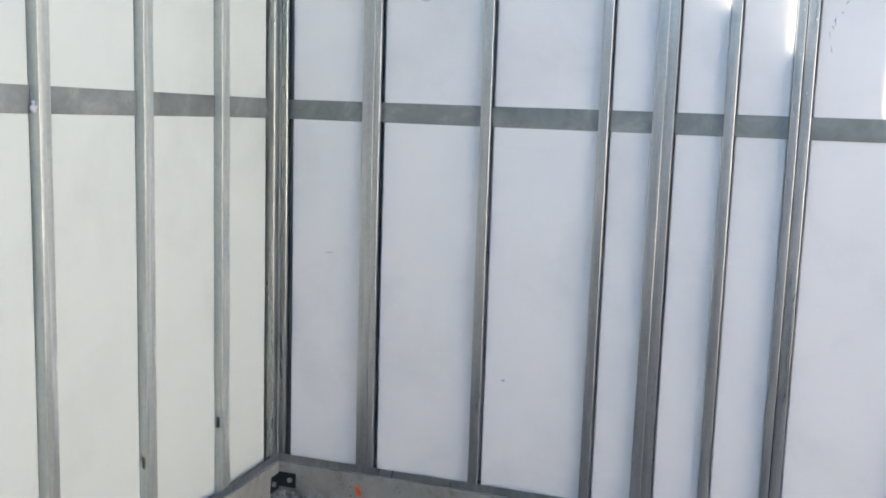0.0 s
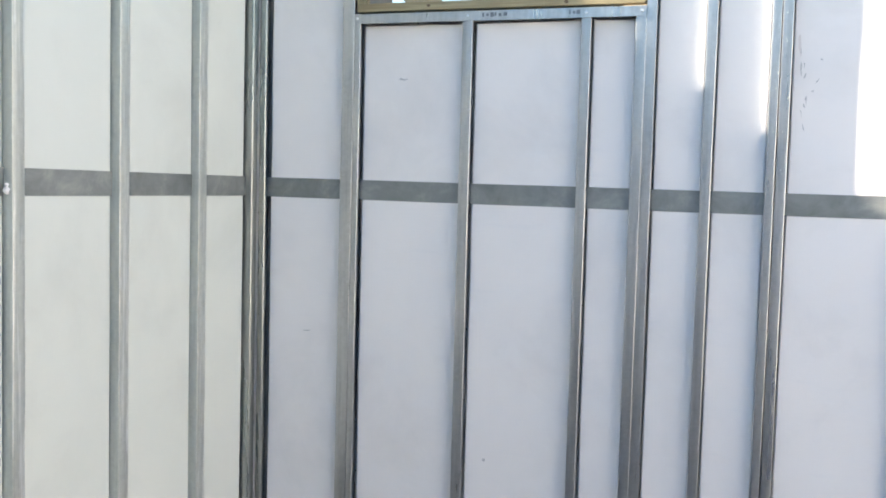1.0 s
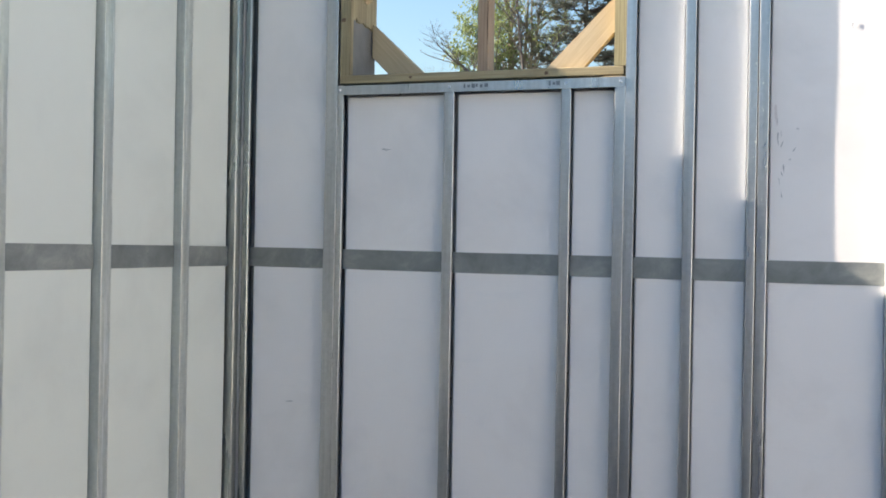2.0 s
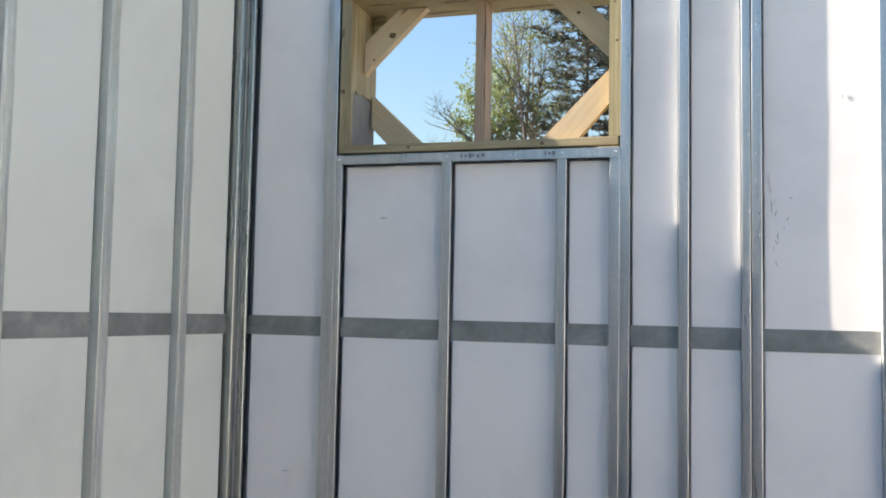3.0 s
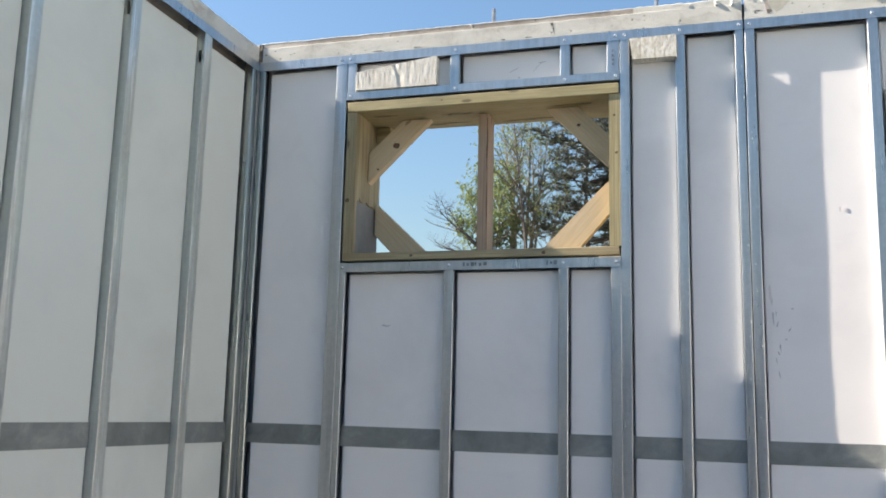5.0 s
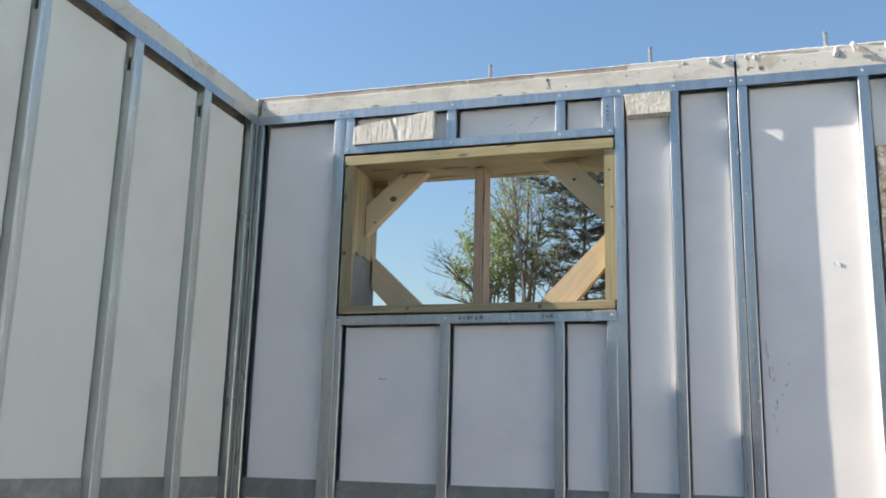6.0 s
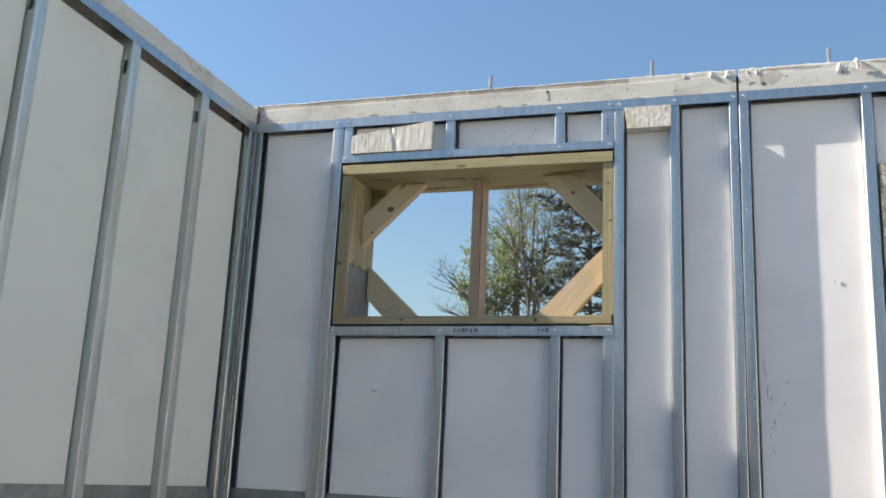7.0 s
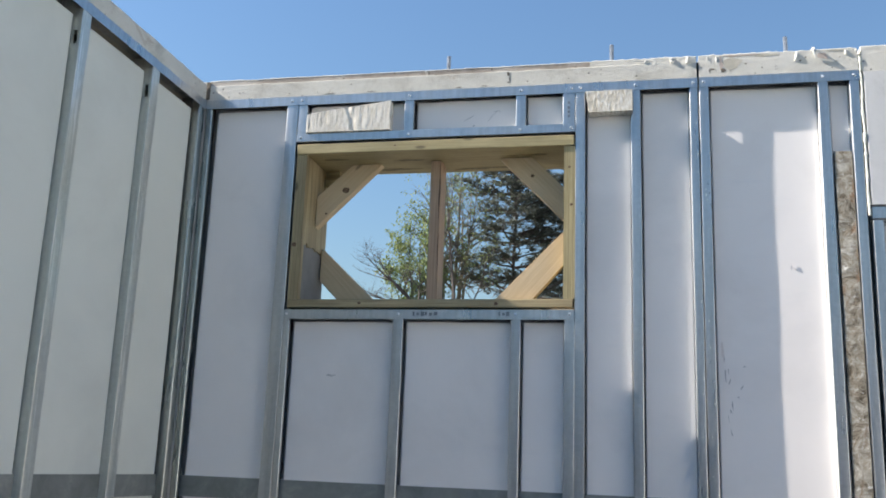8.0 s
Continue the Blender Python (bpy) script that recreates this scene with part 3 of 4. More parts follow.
for x, z, rx, rz, seed, tilt, stuff in ((1.838, 2.853, 0.036, 0.030, 31, 0.0, SMEAR), (1.802, 2.858, 0.008, 0.032, 33, 0.05, RUSTY), (1.862, 2.883, 0.060, 0.005, 35, 0.0, RUSTY),
                                        (1.945, 2.879, 0.050, 0.006, 36, 0.02, SMEAR), (2.118, 2.868, 0.030, 0.013, 37, -0.5, RUSTY), (2.160, 2.884, 0.040, 0.004, 38, 0.0, SMEAR)):
    part("smear", blotch(x, z, rx, rz, 0.0004, seed, tilt, 0.9), stuff, north2, "brownish smear on the concrete")
part("footing_beam", rough_box(1.729, 2.2275, -0.012, 0.104, -0.10, BASE0, 0.03, 0.003, 9, 4), FOOT, north2)
for i, (xa, xb) in enumerate(((1.7290, 1.760), (2.098, 2.130), (2.194, 2.2235))):
    add_stud(north2, xa, xb, seed=31 + i, slots=(SLOTS[0], (2.678, 2.752)), slot_front=0.008)
add_foam(north2, 1.764, 2.0975, seed=41.5)
add_foam(north2, 2.134, 2.1935, seed=42.5)
top_track_2 = part("top_track", track(1.7300, 2.2238, TOP0, TOP1), STEEL, north2)
part("base_track", track(1.7300, 2.2238, BASE0, BASE1, web_up=False), STEEL, north2)
part("strap", strap_mesh(1.729, 2.223, -0.012, -0.014), STRAP, north2, "dull grey steel strap")
for x in (1.744, 2.114, 2.209):
    screw(top_track_2, x, 2.795)
part("scuff", blotch(1.782, 1.905, 0.006, 0.045, 0.0286, 5.1, 0.1, 0.8), SMEARED, north2, "faint brownish smear")
for i, (x, z, rx, rz, tilt) in enumerate(((1.788, 1.835, 0.0028, 0.030, 0.05), (1.800, 1.812, 0.0018, 0.012, -0.3), (1.797, 1.845, 0.0012, 0.010, 0.0), (1.806, 1.742, 0.0030, 0.014, 0.1), (1.801, 1.722, 0.0020, 0.008, 0.4),
                                          (1.836, 1.795, 0.0022, 0.010, -0.5), (1.794, 1.700, 0.0014, 0.012, 0.1), (1.786, 1.885, 0.0014, 0.010, 0.0), (1.802, 1.655, 0.0016, 0.014, 0.2))):
    part("scuff", blotch(x, z, rx, rz, 0.0284, i * 1.9 + 2, tilt, 1.3), SCRAPE, north2, "dark grey scrape")
for x, z in ((1.824, 1.765), (1.845, 1.86)):
    part("scuff", blotch(x, z, 0.005, 0.004, 0.0284, x * 31), SCUFF, north2, "grey scrape")
part("gouge", blotch(2.008, 2.171, 0.007, 0.011, 0.0268, 23), FOAM, north2, "torn white foam chip")
part("gouge", blotch(1.996, 2.171, 0.0025, 0.011, 0.0284, 18), SCUFF, north2, "grey gouge in the foam")

rng = random.Random(4)
for owner, spots in ((north, [(1.093, 2.858, 0.006, 0.009), (1.098, 2.838, 0.0015, 0.016), (0.60, 2.818, 0.02, 0.002), (0.92, 2.817, 0.012, 0.0025), (0.45, 2.817, 0.025, 0.002), (1.01, 2.818, 0.012, 0.002), (0.10, 2.835, 0.004, 0.003)]),
                     (north2, [(1.808, 2.832, 0.010, 0.010), (1.772, 2.838, 0.012, 0.0022), (1.764, 2.831, 0.002, 0.007), (1.88, 2.852, 0.005, 0.003), (1.93, 2.836, 0.003, 0.003)])):
    for i, (x, z, rx, rz) in enumerate(spots):
        part("pit", blotch(x, z, rx, rz, 0.0002, i * 1.7 + 3), PIT, owner, "dark pit in the concrete")
    for i in range(6):
        x = rng.uniform(0.0, 1.7) if owner is north else rng.uniform(1.74, 2.2)
        part("pit", blotch(x, rng.uniform(2.82, 2.865), rng.uniform(0.0015, 0.004), rng.uniform(0.001, 0.003), 0.0002, i * 2.3), PIT, owner, "dark pit in the concrete")

# --- north wall, the far panel with its solid head
north3 = wall("wall_north_3", "plain precast concrete panel with a pale solid head", Matrix.Identity(4))
part("concrete_shell", box(2.2365, 6.60, 0.05, THICK, 0.0, BEAM_TOP - 0.075), SHELL, north3)
part("top_beam", cast_beam(2.2345, 6.60, 0.0, THICK, 2.806, BEAM_TOP + 0.004, 3.0, (0.5, 0.6), 0.03), BEAM, north3)
part("head_block", box(2.2375, 6.60, -0.002, 0.049, 2.362, 2.8050, 0.002), HEAD, north3, "pale smooth solid head block")
part("head_track", track(2.2375, 6.60, 2.318, 2.356, front=0.0, web_up=False, back=0.049), STEEL, north3)
add_stud(north3, 2.2375, 2.268, 0.0, 2.314, (), 51, depth=0.049)
part("foam_board", foam_board(2.274, 6.59, 0.02, 2.30, 0.026, 0.049, 61), FOAM, north3)

# --- west wall, seen in shade
west = wall("wall_west", "shaded precast foundation panel of white foam and galvanized studs", pose(-0.03, 0, 0, 0, 0, 90))
LX = -6.4
part("concrete_shell", box(LX, -0.002, 0.104, THICK, 0.0, BEAM_TOP - 0.07), SHELL, west)
part("top_beam", cast_beam(LX, -0.006, 0.0, THICK, TOP1, BEAM_TOP - 0.018, 7.0, (-9, -8), 0.03), BEAM, west, "rough cream concrete bond beam")
part("footing_beam", rough_box(LX, -0.016, -0.012, 0.104, -0.10, BASE0, 0.06, 0.003, 9, 8), FOOT, west)
west_studs = [(-0.043, -0.003), (-0.389, -0.342), (-0.797, -0.753), (-1.209, -1.168)]
while west_studs[-1][0] > LX + 0.6:
    a, b = west_studs[-1]
    west_studs.append((a - 0.4064, b - 0.4064))
for i, (xa, xb) in enumerate(west_studs):
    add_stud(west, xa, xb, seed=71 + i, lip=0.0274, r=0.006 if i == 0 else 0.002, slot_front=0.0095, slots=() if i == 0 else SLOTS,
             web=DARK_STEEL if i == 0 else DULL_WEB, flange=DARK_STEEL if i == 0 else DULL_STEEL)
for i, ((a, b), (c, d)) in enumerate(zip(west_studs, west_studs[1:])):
    add_foam(west, d + 0.004, a - (0.011 if i == 0 else 0.0025), z1=2.760, seed=80.5 + i, material=SHADED_FOAM)
add_foam(west, LX, west_studs[-1][0] - 0.002, seed=99.5, material=SHADED_FOAM)
part("top_track", track(LX, -0.003, TOP0, TOP1), STEEL, west)
part("base_track", track(LX, -0.003, BASE0, BASE1, web_up=False), STEEL, west)
part("strap", strap_mesh(LX, -0.01, 0.0, 0.0), STRAP, west, "dull grey steel strap")
for i, (x, z, r) in enumerate(((-1.214, 1.414, 0.008), (-1.211, 1.406, 0.005), (-1.212, 1.426, 0.004))):
    bm = bmesh.new()
    bmesh.ops.create_icosphere(bm, subdivisions=2, radius=r)
    for v in bm.verts:
        v.co *= 1.0 + 0.7 * noise.noise(v.co * 260 + Vector((i * 3.1, 0, 0)))
    part("foam_chip", bm, FOAM, west, "white foam crumb on a stud", Matrix.Translation((x, 0.014, z)))

# --- walls that close the place
for name, at in (("wall_east", pose(6.6, 0.0, 0, 0, 0, -90)), ("wall_south", pose(6.6, -6.4, 0, 0, 0, 180))):
    w = wall(name, "plain precast concrete foundation wall", at)
    part("concrete_shell", box(0.0, 6.90 if name == "wall_south" else 6.4, 0.004, THICK, 0.0, TOP1), SHELL, w)
    part("top_beam", box(0.0, 6.90 if name == "wall_south" else 6.4, 0.0, THICK, TOP1 + 0.001, BEAM_TOP, 0.006), BEAM, w)


# ------------------------------------------------------------------ window buck
window = new("window_1")
window.matrix_basis = Matrix.Translation((0.336, 0.0, 2.036))
tagged(window, "rough window opening framed in yellowish treated lumber with diagonal braces", "window", kind="structure")
WB = Vector((0.336, 0.0, 2.036))


def along(x0, z0, y, angle):
    """The pose of a board that starts at (x0, y, z0) and rises by angle in the wall's plane."""
    return Matrix.Translation(Vector((x0, y, z0)) - WB) @ pose(0, 0, 0, 0, -angle, 0)


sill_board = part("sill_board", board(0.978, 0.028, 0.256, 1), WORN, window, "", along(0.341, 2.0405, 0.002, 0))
head_board = part("head_board", board(0.980, 0.037, 0.262, 2), TREATED, window, "", along(0.341, 2.590, -0.0035, 0))


def jamb(x_outer, z0, z1, y0, y1, ragged, seed):
    bm = bmesh.new()
    n = 24
    prof = []
    for i in range(n + 1):
        y = (y1 - y0) * i / n
        low = (0.028 * abs(noise.noise(Vector((i * 0.53, seed, 0)))) + 0.014 * noise.noise(Vector((i * 1.9, seed, 3)))) if ragged else 0.0
        prof.append((y, low))
    length = z1 - z0
    a = [[bm.verts.new((low, w, y)) for w in (0.0, 0.037)] for y, low in prof]
    b = [[bm.verts.new((length, w, y)) for w in (0.0, 0.037)] for y, low in prof]
    for i in range(n):
        bm.faces.new((a[i][0], a[i + 1][0], b[i + 1][0], b[i][0]))
        bm.faces.new((a[i][1], b[i][1], b[i + 1][1], a[i + 1][1]))
        bm.faces.new((a[i][0], a[i][1], a[i + 1][1], a[i + 1][0]))
        bm.faces.new((b[i][0], b[i + 1][0], b[i + 1][1], b[i][1]))
    for i in (0, n):
        bm.faces.new((a[i][0], b[i][0], b[i][1], a[i][1]))
    bmesh.ops.recalc_face_normals(bm, faces=bm.faces[:])
    # local x runs up, y across the thickness, z into the wall
    turn = Matrix(((0, 1, 0, x_outer), (0, 0, 1, y0), (1, 0, 0, z0), (0, 0, 0, 1)))
    return bm, Matrix.Translation(-WB) @ turn


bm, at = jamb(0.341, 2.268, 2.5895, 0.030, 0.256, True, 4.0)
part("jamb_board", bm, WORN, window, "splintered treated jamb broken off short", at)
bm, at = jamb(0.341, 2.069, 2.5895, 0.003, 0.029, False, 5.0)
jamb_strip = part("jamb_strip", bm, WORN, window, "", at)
bm, at = jamb(1.287, 2.069, 2.5895, 0.002, 0.256, False, 6.0)
jamb_board = part("jamb_board", bm, TREATED, window, "", at)
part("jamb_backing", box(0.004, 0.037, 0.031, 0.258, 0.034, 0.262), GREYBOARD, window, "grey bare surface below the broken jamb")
part("corner_block", board(0.056, 0.062, 0.05, 21), TREATED, window, "shaded block in the corner behind a brace", along(0.3795, 2.5275, 0.203, 0))
part("shim", box(0.915, 0.985, -0.001, 0.03, -0.012, -0.001, 0.001), FIR, window, "pale shim under the sill")


def brace(points, y, thick=0.038):
    """A diagonal brace: a board with mitred ends, from four corners (x, z) in the wall's plane."""
    (ax, az), (bx, bz) = points[0], points[1]
    ang = math.atan2(bz - az, bx - ax)
    m = Matrix.Translation(Vector((ax, y, az)) - WB) @ Matrix.Rotation(-ang, 4, "Y")
    inv = (Matrix.Translation(Vector((ax, y, az))) @ Matrix.Rotation(-ang, 4, "Y")).inverted()
    loc = [inv @ Vector((x, y, z)) for x, z in points]
    bm = bmesh.new()
    f = [bm.verts.new((p.x, 0, p.z)) for p in loc]
    g = [bm.verts.new((p.x, thick, p.z)) for p in loc]
    bm.faces.new(f)
    bm.faces.new(g[::-1])
    for i in range(4):
        bm.faces.new((f[i], g[i], g[(i + 1) % 4], f[(i + 1) % 4]))
    bmesh.ops.recalc_face_normals(bm, faces=bm.faces[:])
    bmesh.ops.bevel(bm, geom=bm.edges[:], offset=0.0025, segments=2, affect="EDGES")
    return bm, m


braces = []
for pts, y in (([(0.379, 2.352), (0.620, 2.588), (0.510, 2.588), (0.379, 2.470)], 0.128),
               ([(0.379, 2.174), (0.483, 2.069), (0.623, 2.069), (0.379, 2.297)], 0.213),
               ([(1.054, 2.588), (1.286, 2.352), (1.286, 2.468), (1.168, 2.588)], 0.105),
               ([(1.175, 2.069), (1.286, 2.195), (1.286, 2.311), (1.048, 2.069)], 0.055)):
    bm, at = brace(pts, y)
    braces.append(part("brace", bm, FIR, window, "pale lumber corner brace", at))
MOULD = make_plain("dark_mildew", (0.21, 0.175, 0.10), 0.85, 0, 0.45, 50)
KNOT_AND_SHADE = make_plain("dark_knot_and_shade", (0.13, 0.075, 0.04), 0.7, 0, 0.4, 90)


def on_board(name, bm, material, owner, label, at=Matrix.Identity(4)):
    """A mark placed in the window's own space but carried by one of its boards."""
    return part(name, bm, material, owner, label, owner.matrix_basis.inverted() @ at)


# The sill mark at x 1.068 is a soft shadow painted as a knot.
for owner, x, z, y, r, seed in ((braces[0], 0.488, 2.492, 0.128, 0.018, 1), (braces[0], 0.418, 2.405, 0.128, 0.006, 2), (braces[2], 1.170, 2.520, 0.105, 0.009, 3),
                                (jamb_strip, 0.352, 2.262, 0.0035, 0.012, 5), (jamb_board, 1.305, 2.515, 0.0025, 0.006, 6), (head_board, 0.700, 2.611, -0.0032, 0.005, 7),
                                (sill_board, 1.068, 2.053, 0.0025, 0.010, 8), (sill_board, 0.60, 2.055, 0.0025, 0.008, 9), (jamb_board, 1.312, 2.385, 0.0025, 0.007, 10)):
    on_board("knot", blotch(x - WB.x, z - WB.z, r, r * 0.85, y, seed, 0.0, 0.25), KNOT_AND_SHADE, owner, "dark wood knot, one of them a painted sill shadow")
for x, y, rx, ry, seed in ((0.62, 0.205, 0.13, 0.016, 3), (0.73, 0.10, 0.07, 0.012, 6), (0.98, 0.215, 0.12, 0.014, 9), (1.17, 0.08, 0.08, 0.010, 14), (0.46, 0.07, 0.06, 0.012, 17)):
    on_board("mildew_stain", blotch(0, 0, rx, ry, 0, seed, 0.04, 1.2), MOULD, head_board, "dark mildew streak",
         Matrix.Translation(Vector((x, y, 2.5898)) - WB) @ pose(0, 0, 0, 90, 0, 0))
bm = board(0.519, 0.089, 0.038, 9)
post = part("mullion_post", bm, POST, window, "upright pale lumber post",
     Matrix.Translation(Vector((0.806, 0.110, 2.069)) - WB) @ Matrix(((0, 1, 0, 0), (0, 0, 1, 0), (1, 0, 0, 0), (0, 0, 0, 1))))
on_board("split", blotch(0.840 - WB.x, 2.46 - WB.z, 0.0036, 0.12, 0.1105, 12), KNOT_AND_SHADE, post, "dark drying split")
on_board("split", blotch(0.841 - WB.x, 2.26 - WB.z, 0.0022, 0.10, 0.1105, 13), KNOT_AND_SHADE, post, "dark drying split")


# ------------------------------------------------------------------ loose things on the walls
def offcut(label, x0, x1, z0, z1, y0, y1, seed, tilt=0.0, notch=None, rise=0.0, material=None, rough=0.0004, cut=0.0):
    bm = rough_box(x0, x1, y0, y1, z0, z1, 0.006, rough, 90, seed)
    if notch:
        for v in bm.verts:
            if v.co.y < y0 + 0.015:
                v.co.y += 0.003 * max(0.0, 1 - abs(v.co.x - notch + 0.25 * (v.co.z - z0) + 0.012 * noise.noise(v.co * 30)) / 0.008)
                v.co.y += 0.0009 * noise.noise(Vector((v.co.x * 160, seed, v.co.z * 22)))
    for v in bm.verts:
        v.co.z += rise * (v.co.x - x0) * (v.co.z - z0) / (z1 - z0)
        v.co.x += cut * (z1 - v.co.z) / (z1 - z0) * max(0.0, 1 - (v.co.x - x0) / 0.05)
    c = Vector(((x0 + x1) / 2, y0, z0))
    for v in bm.verts:
        v.co -= c
    ob = part("foam_offcut", bm, material or OFFCUT, None, "", Matrix.Translation(c) @ pose(0, 0, 0, 0, -tilt, 0))
    return tagged(ob, label, "foam block")


offcut("cracked cream foam offcut wedged above the window header", 0.373, 0.680, 2.668, 2.737, -0.012, 0.027, 3, 0.0, 0.545, 0.125)
offcut("stained cream foam offcut wedged under the top track", 1.360, 1.513, 2.697, 2.772, -0.022, 0.026, 8, 0.5, material=STAINED_OFFCUT, rough=0.0007, cut=0.010)

bm = rough_box(2.1375, 2.1895, 0.002, 0.0265, 0.146, 2.540, 0.02, 0.0012, 30, 12)
slab = part("stained_board", bm, DIRTY)
tagged(slab, "mud-stained brown and grey board stood between two studs", "board")

rng = random.Random(31)
for i in range(26):
    x, owner = (rng.uniform(1.716, 1.724), north) if i % 3 == 0 else (rng.uniform(1.740, 1.758), north2)
    part("speck", blotch(x, rng.uniform(1.5, 2.75), rng.uniform(0.0012, 0.003), rng.uniform(0.002, 0.006), 0.0004, i * 3.1), SEALANT, owner, "dried white speck")

# bead of sealant in the joint between panels
bm = bmesh.new()
rings = []
for i in range(91):
    z = 2.33 + 0.53 * i / 90
    r = 0.0038 + 0.0026 * noise.noise(Vector((z * 30, 1, 2))) + 0.002 * noise.noise(Vector((z * 90, 5, 2)))
    cx = 2.2295 + 0.003 * noise.noise(Vector((z * 14, 8, 8)))
    rings.append([bm.verts.new((cx + r * math.cos(k * math.pi / 3), 0.001 + r * math.sin(k * math.pi / 3), z)) for k in range(6)])
for a, b in zip(rings, rings[1:]):
    for k in range(6):
        bm.faces.new((a[k], a[(k + 1) % 6], b[(k + 1) % 6], b[k]))
bm.faces.new(rings[0][::-1])
bm.faces.new(rings[-1])
tagged(part("sealant_bead", bm, SEALANT), "lumpy whitish foam sealant bead in the panel joint", "sealant")


def threaded_rod(x, y, top, seed):
    z0 = BEAM_TOP - 0.03
    bm = bmesh.new()
    n = 60
    rings = []
    for i in range(n + 1):
        z = (top - z0) * i / n
        r = 0.0068 + (0.0010 if i % 2 else -0.0004)
        rings.append([bm.verts.new((r * math.cos(k * math.pi / 4), r * math.sin(k * math.pi / 4), z)) for k in range(8)])
    for a, b in zip(rings, rings[1:]):
        for k in range(8):
            bm.faces.new((a[k], a[(k + 1) % 8], b[(k + 1) % 8], b[k]))
    bm.faces.new(rings[-1])
    ob = part("threaded_rod", bm, ROD, None, "", Matrix.Translation((x, y, z0)) @ pose(0, 0, 0, 0.8 * seed, -0.6 * seed, 0))
    tagged(ob, "dull zinc threaded anchor rod standing out of the concrete beam", "anchor rod", group="anchor rods on the wall")


for i, (x, top) in enumerate(((0.852, 2.993), (1.441, 3.002), (2.025, 2.996))):
    threaded_rod(x, 0.125, top, i - 1)


def corner_bracket():
    root = new("corner_bracket")
    root.matrix_basis = Matrix.Translation((-0.028, -0.013, 0.02))
    tagged(root, "black steel corner angle bolted to both footing beams", "bracket")
    part("plate", box(0.012, 0.082, -0.006, 0.0, 0.0, 0.055, 0.001), BLACK, root)
    part("plate", box(0.006, 0.012, -0.062, 0.0, -0.012, 0.050, 0.001), BLACK, root)
    for p, ax in (((0.060, -0.009, 0.030), "X"), ((0.015, -0.045, 0.020), "Y")):
        bm = bmesh.new()
        bmesh.ops.create_cone(bm, cap_ends=True, segments=6, radius1=0.011, radius2=0.010, depth=0.008, matrix=Matrix.Rotation(radians(90), 4, ax))
        part("bolt", bm, ZINC, root, "dull zinc bolt head", Matrix.Translation(p))


corner_bracket()


# ------------------------------------------------------------------ gravel near the corner
def gravel():
    rng = random.Random(5)
    base = bmesh.new()
    bmesh.ops.create_icosphere(base, subdivisions=1, radius=1.0)
    bv = [v.co.copy() for v in base.verts]
    bf = [[v.index for v in f.verts] for f in base.faces]
    base.free()
    verts, faces = [], []
    for i in range(1500):
        x, y = rng.uniform(-0.01, 1.1), -rng.uniform(0.01, 1.1) ** 1.2
        s = rng.uniform(0.007, 0.019)
        q = Euler((rng.uniform(0, 6), rng.uniform(0, 6), rng.uniform(0, 6))).to_matrix()
        st = Vector((1.0, rng.uniform(0.6, 1), rng.uniform(0.45, 0.8)))
        o = len(verts)
        for v in bv:
            w = q @ Vector((v.x * st.x, v.y * st.y, v.z * st.z)) * s * rng.uniform(0.85, 1.12)
            verts.append((x + w.x, y + w.y, -0.006 + 0.004 * rng.random() + w.z))
        faces += [[o + k for k in f] for f in bf]
    me = bpy.data.meshes.new("gravel")
    me.from_pydata(verts, [], faces)
    ob = part("gravel", me, STONE)
    tagged(ob, "loose grey crushed stones along the wall base", "gravel", kind="stuff")


gravel()


# ------------------------------------------------------------------ trees beyond the window
def tube(verts, faces, points, radii, sides=5):
    start = len(verts)
    for i, p in enumerate(points):
        a = points[max(0, i - 1)]
        b = points[min(len(points) - 1, i + 1)]
        d = (b - a).normalized()
        u = d.cross(Vector((0.31, 0.95, 0.05))).normalized()
        w = d.cross(u)
        for k in range(sides):
            ang = 2 * math.pi * k / sides
            verts.append(p + (u * math.cos(ang) + w * math.sin(ang)) * radii[i])
    for i in range(len(points) - 1):
        for k in range(sides):
            a, b = start + i * sides + k, start + i * sides + (k + 1) % sides
            faces.append((a, b, b + sides, a + sides))


def grow(rng, verts, faces, tips, p, d, length, radius, level, levels, droop=0.0, spread=0.6, slim=0.43, twigs=9, wander=1.0):
    n = 7 if level == 0 else 5
    pts, rad = [p.copy()], [radius]
    bend = 0.12 * (wander if level == 0 else 1.0)
    for i in range(n):
        d = (d + Vector((rng.gauss(0, bend), rng.gauss(0, bend), rng.gauss(0, 0.07) + 0.05 - droop))).normalized()
        p = p + d * (length / n)
        pts.append(p.copy())
        rad.append(radius * (1 - (0.88 if level == 0 else 0.6) * (i + 1) / n))
    tube(verts, faces, pts, rad, 6 if level == 0 else 4 if level < 3 else 3)
    if level >= levels:
        tips.append((pts[-1], d))
        tips.append((pts[3], d))
        tips.append((pts[1], d))
        return
    count = (twigs, 6, 5, 4)[min(level, 3)]
    for i in range(count):
        f = (0.30 + 0.70 * (i + rng.random()) / count) if level == 0 else (0.2 + 0.8 * (i + rng.random()) / count)
        k = min(n - 1, int(f * n))
        q = pts[k].lerp(pts[k + 1], f * n - k)
        a = rng.uniform(0, 2 * math.pi)
        side = Vector((math.cos(a), math.sin(a), rng.uniform(-0.1, 0.5)))
        nd = (d * (1 - spread) + side * spread).normalized()
        grow(rng, verts, faces, tips, q, nd, length * rng.uniform(0.8, 1.2) * (slim if level == 0 else 0.43) * (1.15 - 0.35 * f), rad[k] * 0.55, level + 1, levels, droop, spread, slim, twigs, wander)
    tips.append((pts[-1], d))


